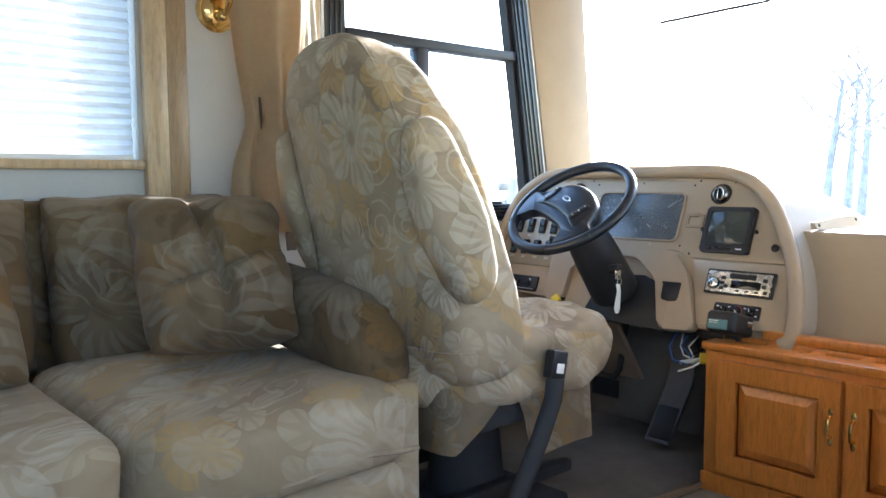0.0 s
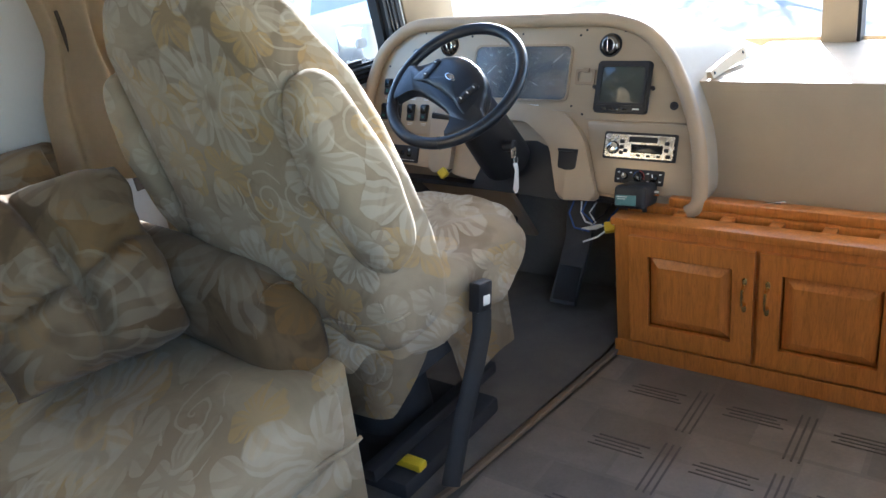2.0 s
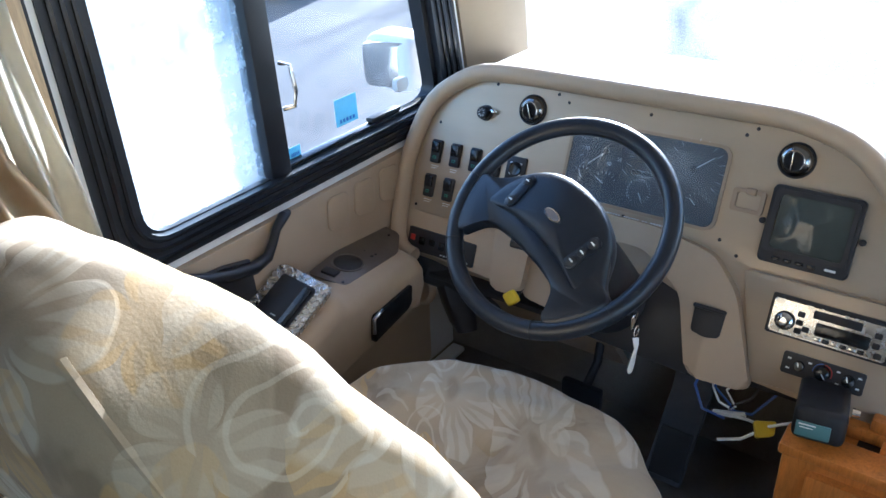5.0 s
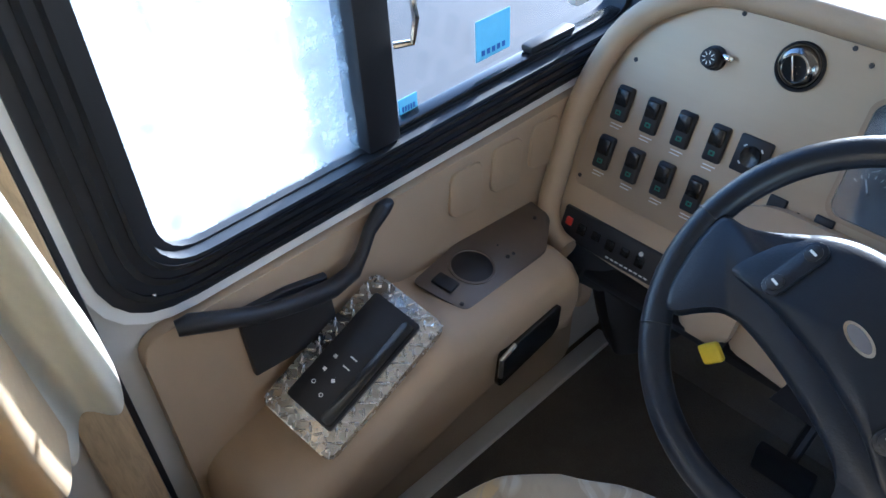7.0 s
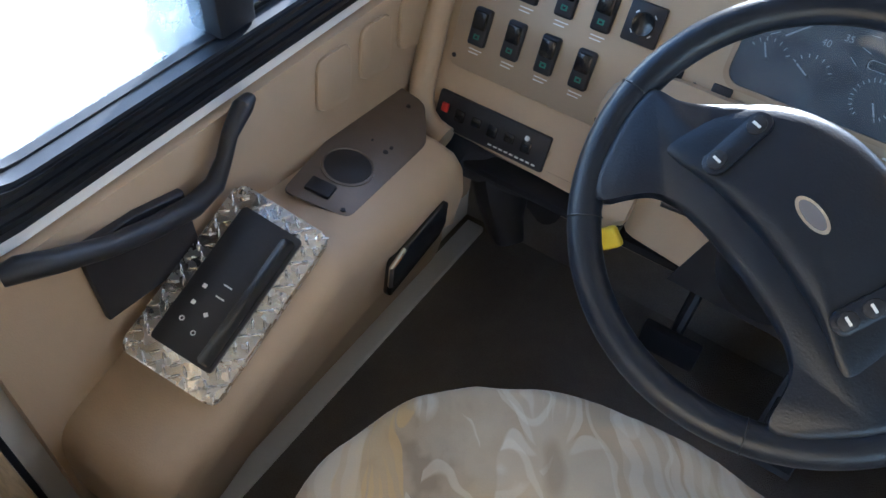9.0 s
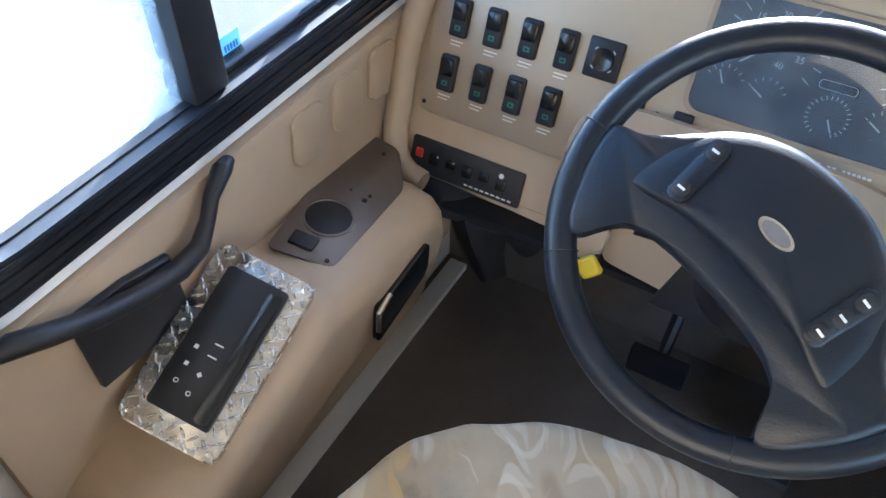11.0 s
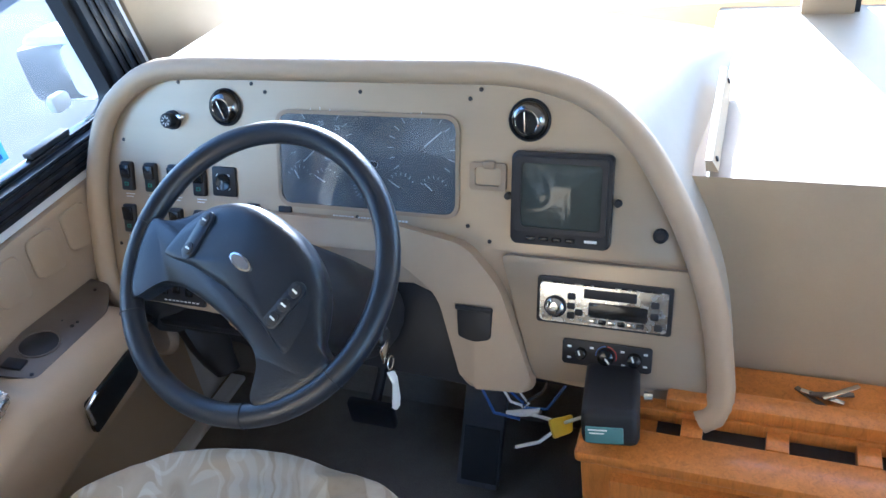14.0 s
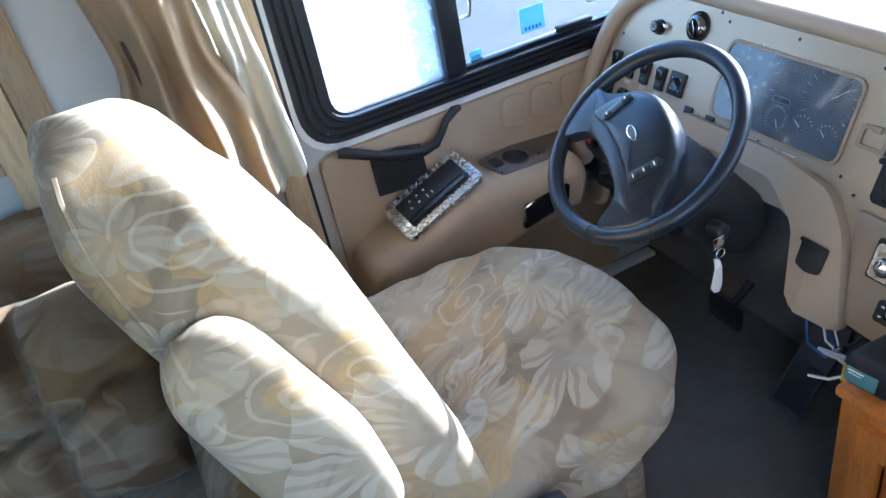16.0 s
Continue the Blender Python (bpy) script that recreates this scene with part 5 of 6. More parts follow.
def ignition_key():
    t = thing("ignition_key", (-1.262, 1.87, 0.49), "ignition key with a hanging white paper tag", "key")
    m = Matrix.Translation((-1.262, 1.88, 0.565))
    part("blade_head", box(B(), (-0.010, -0.014, -0.018), (-0.007, 0.012, 0.008), 0.002, m=m), CHROME, t)
    part("key_ring", tube(B(), [m @ Vector((-0.004, 0.010 * math.cos(a * 0.52), -0.026 + 0.010 * math.sin(a * 0.52))) for a in range(12)], 0.0013, 6, True), CHROME, t)
    bm = loft(B(), [[(-1.266 + 0.006 * math.sin(s * 5), 1.866 - w + 0.01 * s, z), (-1.264 + 0.006 * math.sin(s * 5), 1.866 - w + 0.01 * s, z), (-1.262 + 0.006 * math.cos(s * 3), 1.866 + w + 0.01 * s, z), (-1.265 + 0.006 * math.cos(s * 3), 1.866 + w + 0.01 * s, z)] for s, z, w in ((0, 0.535, 0.003), (0.3, 0.515, 0.008), (0.6, 0.49, 0.011), (0.85, 0.462, 0.012), (1, 0.448, 0.005))])
    part("tag", bm, PAPER, t, "crumpled white tag", sharp=20)
    part("ignition_lock", lathe(B(), [(0.016, 0), (0.015, 0.03), (0.011, 0.034), (0.001, 0.034)], 18, Matrix.Translation((-1.305, 1.895, 0.57)) @ Matrix.Rotation(radians(80), 4, "Y")), BLACK, t)
    return t


ignition_key()


def brake_pull():
    t = thing("brake_pull", (-1.586, 1.98, 0.43), "yellow diamond shaped brake pull knob", "knob")
    m = Matrix.Translation((-1.586, 1.985, 0.442)) @ Matrix.Rotation(radians(65), 4, "X")
    part("knob", prism(B(), round_poly([(-0.022, 0), (0, -0.02), (0.022, 0), (0, 0.02)], 0.006, 3), "z", 0, 0.014, 0.004, 3, m), YELLOW, t)
    part("stem", tube(B(), [(-1.586, 1.985, 0.442), (-1.586, 2.06, 0.452)], 0.006, 8), BLACK, t)
    return t


brake_pull()


# ---------- footwell ----------
def pedals():
    t = thing("accelerator_pedal", (-1.28, 2.13, 0.0), "long dark metal accelerator pedal", "pedal")
    loft_pts = [[(-1.295, 2.06, 0.03), (-1.212, 2.06, 0.03), (-1.212, 2.075, 0.022), (-1.295, 2.075, 0.022)], [(-1.29, 2.18, 0.2), (-1.205, 2.18, 0.2), (-1.205, 2.195, 0.192), (-1.29, 2.195, 0.192)], [(-1.285, 2.215, 0.37), (-1.20, 2.215, 0.37), (-1.20, 2.23, 0.37), (-1.29, 2.23, 0.37)]]
    part("plate", loft(B(), loft_pts), PEDAL, t)
    part("tread", box(B(), (-1.29, 2.055, 0.05), (-1.216, 2.062, 0.16), 0.003, m=Matrix.Translation((0, 2.06, 0.03)) @ Matrix.Rotation(radians(-35), 4, "X") @ Matrix.Translation((0.003, -2.058, -0.04))), BLACK, t)
    t2 = thing("brake_pedal", (-1.47, 2.1, 0.12), "black rubber brake pedal on a bent arm", "pedal")
    part("pad", box(B(), (-1.52, 2.085, 0.125), (-1.42, 2.105, 0.185), 0.006, m=None), RUBBER, t2)
    part("arm", tube(B(), [(-1.47, 2.105, 0.155), (-1.47, 2.17, 0.2), (-1.47, 2.22, 0.40)], 0.011, 8), BLACK, t2)


pedals()


def wiring():
    t = thing("loose_wires", (-1.1, 2.05, 0.3), "loose white and blue wires under the dash", "wires")
    hub = Vector((-1.12, 2.035, 0.312))
    rnd = random.Random(7)
    ends = ((-1.18, 2.09, 0.395), (-1.15, 2.09, 0.40), (-1.11, 2.09, 0.40), (-1.07, 2.09, 0.40), (-1.03, 2.07, 0.40))
    for k, e in enumerate(ends):
        e = Vector(e)
        pts = [e, e.lerp(hub, 0.4) + Vector((rnd.uniform(-0.03, 0.03), -0.02, -0.02)), e.lerp(hub, 0.75) + Vector((rnd.uniform(-0.02, 0.02), -0.012, -0.012)), hub + Vector((rnd.uniform(-0.01, 0.02), 0, 0))]
        part("wire", tube(B(), pts, 0.0026, 6), (PAPER, BLUE_MARK, PAPER, BLACK, BLUE_MARK)[k], t)
    part("wire", tube(B(), [(-1.19, 2.08, 0.39), (-1.20, 2.04, 0.34), (-1.175, 2.02, 0.305), (-1.13, 2.02, 0.30)], 0.0028, 6), BLUE_MARK, t)
    part("wire", tube(B(), [(-1.115, 2.03, 0.305), (-1.085, 2.01, 0.325), (-1.05, 1.995, 0.336), (-1.0, 1.99, 0.375)], 0.003, 6), PAPER, t)
    part("wire", tube(B(), [(-1.055, 1.99, 0.33), (-1.085, 1.975, 0.305), (-1.125, 1.97, 0.288)], 0.003, 6), PAPER, t)
    part("splice", tube(B(), [(-1.155, 2.028, 0.300), (-1.12, 2.028, 0.309), (-1.095, 2.03, 0.318)], [0.005, 0.0065, 0.005], 8), PAPER, t, "white crimp splice")
    m = Matrix.Translation((-1.05, 1.992, 0.333)) @ Matrix.Rotation(radians(35), 4, "Z") @ Matrix.Rotation(radians(40), 4, "X")
    part("connector", prism(B(), round_poly([(-0.019, -0.016), (0.013, -0.014), (0.022, 0.013), (-0.018, 0.016)], 0.004, 2), "z", -0.007, 0.007, 0.002, 2, m), YELLOW, t, "yellow tap connector")
    t2 = thing("duct_hose", (-1.83, 2.15, 0.3), "black corrugated duct in the footwell corner", "hose")
    part("hose", tube(B(), [(-1.92, 2.08, 0.40), (-1.86, 2.06, 0.385), (-1.80, 2.09, 0.36), (-1.77, 2.16, 0.27), (-1.765, 2.2, 0.2)], [0.03 + 0.0, 0.035, 0.035, 0.03, 0.026], 14), BRUSH_DARK, t2)
    part("cap", lathe(B(), [(0.04, 0), (0.036, 0.012), (0.03, 0.016), (0.001, 0.012)], 20, Matrix.Translation((-1.885, 2.05, 0.33)) @ Matrix.Rotation(radians(70), 4, "X")), VINYL_DARK, t2)


wiring()


def heater_duct():
    bm = tube(B(), [(-1.815, 2.10, 0.392), (-1.812, 2.085, 0.35), (-1.80, 2.075, 0.31), (-1.785, 2.07, 0.27), (-1.775, 2.065, 0.235)], [0.042, 0.046, 0.04, 0.034, 0.026], 14, flat=0.7)
    for v in bm.verts:
        v.co += noise.noise_vector(v.co * 25) * 0.012
    return solid("heater_duct", bm, BLACK, "black sagging heater duct under the dashboard", "duct")


heater_duct()


# ---------- oak cabinet ----------
CX0, CX1, CYF, CYB, CH = -1.0, -0.28, 1.90, 2.105, 0.405


def cabinet():
    t = thing("oak_cabinet", (-0.5, 1.98, 0), "low honey oak cabinet with raised panel doors", "cabinet")
    part("body", box(B(), (CX0, CYF, 0.0), (CX1, CYB, CH - 0.022), 0.003), OAK, t)
    part("base_rail", box(B(), (CX0 - 0.004, CYF - 0.008, 0.0), (CX1, CYF - 0.0005, 0.052), 0.003), OAK, t)
    for x0, x1, hx in ((-0.955, -0.645, -0.665), (-0.633, -0.323, -0.613)):
        door = thing("door", (x0, CYF, 0.06), "", "")
        door.parent = t
        door.location = Vector((x0, CYF, 0.06)) - t.location
        z0, z1 = 0.065, 0.362
        y = CYF - 0.018
        bm = frame_ring(B(), [(x0, z0), (x1, z0), (x1, z1), (x0, z1)], [(x0 + 0.05, z0 + 0.05), (x1 - 0.05, z0 + 0.05), (x1 - 0.05, z1 - 0.05), (x0 + 0.05, z1 - 0.05)], "y", y, CYF - 0.0005)
        bmesh.ops.bevel(bm, geom=[e for e in bm.edges if e.calc_face_angle(0) > 0.5], offset=0.004, segments=2, affect="EDGES")
        part("door_frame", bm, OAK, door)
        a, b = (x0 + 0.048, z0 + 0.048), (x1 - 0.048, z1 - 0.048)
        rows = []
        for off, yy in ((0.0, CYF - 0.004), (0.006, CYF - 0.004), (0.026, CYF - 0.015), (0.030, CYF - 0.0165)):
            rows.append([(a[0] + off, yy, a[1] + off), (b[0] - off, yy, a[1] + off), (b[0] - off, yy, b[1] - off), (a[0] + off, yy, b[1] - off)])
        part("raised_panel", loft(B(), rows), OAK, door, sharp=15)
        part("handle", tube(B(), [(hx, y, 0.225), (hx, y - 0.018, 0.23), (hx, y - 0.022, 0.25), (hx, y - 0.018, 0.27), (hx, y, 0.275)], [0.005, 0.004, 0.0035, 0.004, 0.005], 8), BRASS, door, "small brass pull")
        for hz in (0.215, 0.285):
            part("handle_foot", blob(B(), (hx, y - 0.001, hz), (0.006, 0.002, 0.012), 1, 1, 10, 6), BRASS, door)
    # top: two rails with dividers round dark slots, and a plain board behind
    zt = CH
    part("front_rail", box(B(), (CX0 - 0.006, CYF - 0.012, zt - 0.022), (CX1, CYF + 0.052, zt), 0.005), OAK, t)
    part("back_board", box(B(), (CX0, CYF + 0.088, zt - 0.022), (CX1, CYB, zt + 0.004), 0.004), OAK, t)
    part("slot_floor", box(B(), (CX0 + 0.1, CYF + 0.0525, zt - 0.0215), (CX1, CYF + 0.0875, zt - 0.018), 0), BLACK, t)
    for x in [CX0 + 0.02 + 0.115 * k for k in range(6)]:
        part("divider", box(B(), (x, CYF + 0.0525, zt - 0.0215), (x + 0.03, CYF + 0.0875, zt - 0.001), 0.002), OAK, t)
    part("upper_rail", box(B(), (CX0 + 0.11, CYF + 0.09, zt + 0.0045), (CX1, CYF + 0.125, zt + 0.03), 0.005), OAK, t)
    return t


cabinet()


def brake_controller():
    t = thing("brake_controller", (-0.965, 1.94, 0.405), "black plastic control box with teal label", "control box")
    m = Matrix.Translation((-0.962, 1.955, 0.448)) @ Matrix.Rotation(radians(8), 4, "Z") @ Matrix.Rotation(radians(-14), 4, "X")
    part("case", box(B(), (-0.040, -0.07, -0.03), (0.040, 0.08, 0.028), 0.012, 3, m), BLACK, t)
    part("display", box(B(), (-0.034, -0.0725, -0.022), (0.018, -0.068, 0.004), 0.002, m=m), LABEL_TEAL, t, "grey teal label")
    part("print", box(B(), (-0.03, -0.0735, -0.001), (-0.004, -0.0722, 0.001), 0, m=m), WHITE_MARK, t)
    part("print", box(B(), (-0.028, -0.0735, -0.006), (-0.008, -0.0722, -0.0045), 0, m=m), WHITE_MARK, t)
    part("bracket", box(B(), (-0.02, 0.02, -0.05), (0.02, 0.06, -0.028), 0.003, m=m), BLACK, t)
    part("knob", lathe(B(), [(0.008, 0), (0.007, 0.012), (0.001, 0.013)], 12, m @ Matrix.Translation((0.045, 0.01, 0.005)) @ Matrix.Rotation(radians(90), 4, "Y")), CHROME, t)
    return t


brake_controller()
t = thing("key_bunch", (-0.70, 2.06, 0.41), "small bunch of keys lying on the oak cabinet", "keys")
for k in range(4):
    part("key", box(B(), (-0.03, -0.004, 0), (0.03, 0.004, 0.003), 0.001, m=Matrix.Translation((-0.69 + 0.012 * k, 2.055 + 0.004 * k, 0.41 + 0.003 * k)) @ Matrix.Rotation(radians(25 * k - 40), 4, "Z")), CHROME if k % 2 else BRONZE, t)


# ---------- seats ----------
def captain_seat(name, cx, cy, label, skirt=True):
    """A swivel captain seat facing y; cx, cy lie under the middle of the cushion's back edge."""
    t = thing(name, (cx, cy + 0.3, 0), label, "seat", "captain seats")
    def P(x, y, z):
        return Vector((cx + x, cy + y, z))
    # backrest: lofted up a leaning line
    prof = [(0.40, 0.215, 0.055), (0.43, 0.230, 0.075), (0.50, 0.238, 0.088), (0.60, 0.238, 0.088), (0.72, 0.232, 0.08), (0.84, 0.220, 0.080), (0.93, 0.206, 0.084), (1.00, 0.188, 0.084), (1.037, 0.170, 0.080), (1.069, 0.150, 0.071), (1.093, 0.128, 0.060), (1.111, 0.102, 0.047), (1.124, 0.072, 0.032), (1.131, 0.04, 0.016)]
    bx = 0.024
    def back_y(z):
        return 0.106 - (z - 0.40) * 0.288
    loops = []
    for z, w, d in prof:
        loop = []
        for k in range(56):
            a = 2 * math.pi * k / 56
            x, y = w * sgnpow(math.cos(a), 0.44), d * sgnpow(math.sin(a), 0.6)
            u = abs(x) / max(w, 0.01)
            if y > 0:
                y += 0.022 * min(1.0, y / 0.04) + 0.032 * u ** 4 * (1 if z < 0.95 else 0.4) + 0.03 * min(1.0, y / 0.04) * max(0.0, min(1.0, (1.0 - z) / 0.2)) + 0.02 * math.exp(-((z - 0.58) / 0.12) ** 2) + 0.042 * (1 - 0.6 * u ** 3) * min(1.0, y / 0.04) * math.exp(-((z - 0.80) / 0.15) ** 2)
            q = P(bx + x, back_y(z) + y, z)
            q += noise.noise_vector(q * 8) * 0.009 + noise.noise_vector(q * 22) * 0.0038
            loop.append(q)
        loops.append(loop)
    part("backrest", loft(B(), loops), FABRIC, t, sharp=80)
    hem = [] if not skirt else [P(bx + 0.242 * sgnpow(math.cos(a * 0.1963), 0.5), back_y(0.475) + 0.089 * sgnpow(math.sin(a * 0.1963), 0.75), 0.475) for a in range(16, 33)]
    if hem:
        part("hem", tube(B(), hem, 0.0035, 6), FABRIC, t)
    # raised welt down each side of the backrest
    for s in (-1, 1):
        pts = [P(bx + s * (w * 0.945), back_y(z) - d * 0.55, z) for z, w, d in prof[2:-2]]
        part("piping", tube(B(), pts, 0.004, 6), FABRIC, t)
    # cushion, dented where one sits
    bm = blob(B(), P(-0.045, 0.335, 0.408), (0.298, 0.35, 0.102), 0.45, 0.66, 160, 60, None, 0.017, 11.0, 0.026)
    heart = P(0.0, 0.40, 0.5)
    for v in bm.verts:
        d = v.co - heart
        a, near = math.atan2(d.y, d.x), math.exp(-(d.length / 0.17) ** 2)
        pull = abs(math.sin(2.5 * a + 2.0 * noise.noise(v.co * 9)))
        fold = 1 - abs(noise.noise(v.co * 15 + Vector((4.0, 2.0, 7.0)))) * 2.4
        v.co.z += 0.010 * near * (pull - 0.6) + 0.006 * max(0.0, fold)
    part("cushion", bm, FABRIC, t, sharp=80)
    part("cushion_front_roll", blob(B(), P(-0.045, 0.555, 0.412), (0.215, 0.10, 0.082), 0.7, 0.8, 48, 18, None, 0.01, 9.0), FABRIC, t, sharp=80)
    # folded up armrests
    for s in ((-1, 1) if skirt else ()):
        m = Matrix.Rotation(radians(20), 4, "X") @ Matrix.Rotation(radians(-5 * s), 4, "Y")
        arm = part("armrest", blob(B(), P(0.014 + s * 0.246, -0.006, 0.768), (0.044, 0.072, 0.197), 0.72, 0.65, 36, 30, m, 0.007, 10.0), FABRIC, t, sharp=80)
        mm = Matrix.Translation(P(0.014 + s * 0.289, 0.030, 0.672)) @ Matrix.Rotation(radians(90 * s), 4, "Y")
        bm = lathe(B(), [(0.028, -0.012), (0.028, 0.002), (0.022, 0.003), (0.020, -0.003), (0.001, -0.003)], 20, mm @ Matrix.Diagonal((1.25, 0.65, 1, 1)))
        part("pivot_cap", bm, BLACK, arm, "black pivot opening")
    if skirt:
        # cloth skirt: long at the back and front, short between
        rows = []
        ring = [(x, y) for x, y in round_rect(-0.205, 0.035, 0.205, 0.548, 0.05, 6)]
        nring = []
        for i in range(len(ring)):
            a, b = Vector(ring[i]), Vector(ring[(i + 1) % len(ring)])
            k = max(1, int((b - a).length / 0.025))
            nring += [a.lerp(b, j / k) for j in range(k)]
        for s in (0.0, 0.15, 0.35, 0.6, 0.8, 1.0):
            row = []
            for i, p in enumerate(nring):
                side = abs(p.x) > 0.19 and 0.06 < p.y < 0.54
                v = (p.y - 0.06) / 0.47
                low = 0.245 if not side else (0.25 + min(1, max(0, v - 0.02) / 0.30) * 0.10 if v < 0.42 else 0.35 - max(0, min(1, (v - 0.42) / 0.05)) * 0.16)
                out = 1 + 0.05 * s + 0.015 * math.sin(i * 0.9) * s
                q = P(p.x * out * (0.985 + 0.015 * s), 0.29 + (p.y - 0.29) * (1 + 0.02 * s), 0.43 + (low - 0.43) * s)
                row.append(q + noise.noise_vector(q * 14) * 0.006 * s)
            rows.append(row)
        bm = loft(B(), rows, cap=False)
        bmesh.ops.solidify(bm, geom=bm.faces[:], thickness=0.004)
        part("skirt", bm, FABRIC, t, sharp=70)
    else:
        for s in (-1, 1):
            part("frame_tube", tube(B(), [P(s * 0.18, 0.07, 0.60), P(s * 0.19, 0.06, 0.40), P(s * 0.17, 0.12, 0.24)], 0.014, 10), STEEL, t)
    # swivel base
    part("seat_pan", box(B(), P(-0.2, 0.06, 0.27), P(0.2, 0.52, 0.325), 0.012), BRUSH_DARK, t)
    part("pedestal", lathe(B(), [(0.16, 0.006), (0.16, 0.03), (0.10, 0.06), (0.085, 0.22), (0.15, 0.268)], 24, Matrix.Translation(P(0, 0.28, 0))), BRUSH_DARK, t)
    part("slide_rail", box(B(), P(0.13, 0.02, 0.09), P(0.165, 0.5, 0.12), 0.004), BLACK, t)
    part("slide_rail", box(B(), P(-0.165, 0.02, 0.09), P(-0.13, 0.5, 0.12), 0.004), BLACK, t)
    part("base_plate", box(B(), P(-0.19, 0.08, 0.006), P(0.19, 0.46, 0.05), 0.01), BRUSH_DARK, t)
    part("release_handle", box(B(), P(0.12, 0.12, 0.055), P(0.2, 0.15, 0.075), 0.006), YELLOW, t, "yellow release handle")
    return t


captain_seat("driver_seat", -1.335, 1.055, "beige floral upholstered driver seat with folded armrests")


def passenger_seat():
    t = thing("passenger_seat", (0.08, 1.3, 0), "beige floral upholstered passenger seat on metal frame", "seat", "captain seats")
    def lean(z):
        return 1.10 - (z - 0.5) * 0.2
    loops = []
    for z0, w, d in ((0.545, 0.20, 0.02), (0.55, 0.225, 0.045), (0.565, 0.238, 0.06), (0.62, 0.242, 0.066), (0.72, 0.24, 0.066), (0.83, 0.236, 0.064), (0.88, 0.228, 0.06), (0.91, 0.214, 0.054), (0.933, 0.192, 0.045), (0.95, 0.155, 0.03), (0.957, 0.11, 0.014)):
        z = 0.525 + (z0 - 0.545) * 0.87
        loop = []
        for k in range(48):
            a = 2 * math.pi * k / 48
            q = Vector((0.012 + w * sgnpow(math.cos(a), 0.3), lean(z) + d * sgnpow(math.sin(a), 0.45), z))
            loop.append(q + noise.noise_vector(q * 10) * 0.005)
        loops.append(loop)
    part("backrest", loft(B(), loops), FABRIC, t, sharp=80)
    part("cushion", blob(B(), (0.14, 1.42, 0.47), (0.2, 0.24, 0.07), 0.4, 0.4, 48, 20, None, 0.008), FABRIC, t, sharp=80)
    for x in (-0.14, 0.2):
        part("frame_tube", tube(B(), [(x - 0.04, 1.09, 0.60), (x - 0.042, 1.075, 0.50), (x - 0.03, 1.07, 0.44), (x - 0.02, 1.11, 0.36), (x, 1.3, 0.32)], 0.013, 10), STEEL, t)
        part("frame_arm", box(B(), (x - 0.02, 1.12, 0.30), (x + 0.0, 1.5, 0.36), 0.006), BRUSH_DARK, t)
    part("pedestal", lathe(B(), [(0.15, 0.006), (0.15, 0.03), (0.09, 0.06), (0.08, 0.28), (0.14, 0.34), (0.14, 0.41)], 24, Matrix.Translation((0.14, 1.4, 0))), BRUSH_DARK, t)
    return t


passenger_seat()


def belt_buckle():
    t = thing("belt_stalk", (-1.06, 1.3, 0.0), "black seat belt stalk with a buckle", "seat belt")
    pts = [(-1.075, 1.20, 0.03), (-1.07, 1.25, 0.14), (-1.06, 1.31, 0.26), (-1.055, 1.345, 0.34), (-1.055, 1.352, 0.385)]
    part("strap", tube(B(), pts, 0.021, 10, flat=0.35), BELT_BLACK, t)
    part("buckle", box(B(), (-0.014, -0.026, -0.03), (0.014, 0.026, 0.035), 0.006, m=Matrix.Translation((-1.055, 1.352, 0.415)) @ Matrix.Rotation(radians(-12), 4, "X")), BLACK, t)
    part("label", box(B(), (0.0135, -0.013, -0.006), (0.0155, 0.012, 0.016), 0.001, m=Matrix.Translation((-1.055, 1.352, 0.405)) @ Matrix.Rotation(radians(-12), 4, "X")), PAPER, t, "white label")
    return t


belt_buckle()


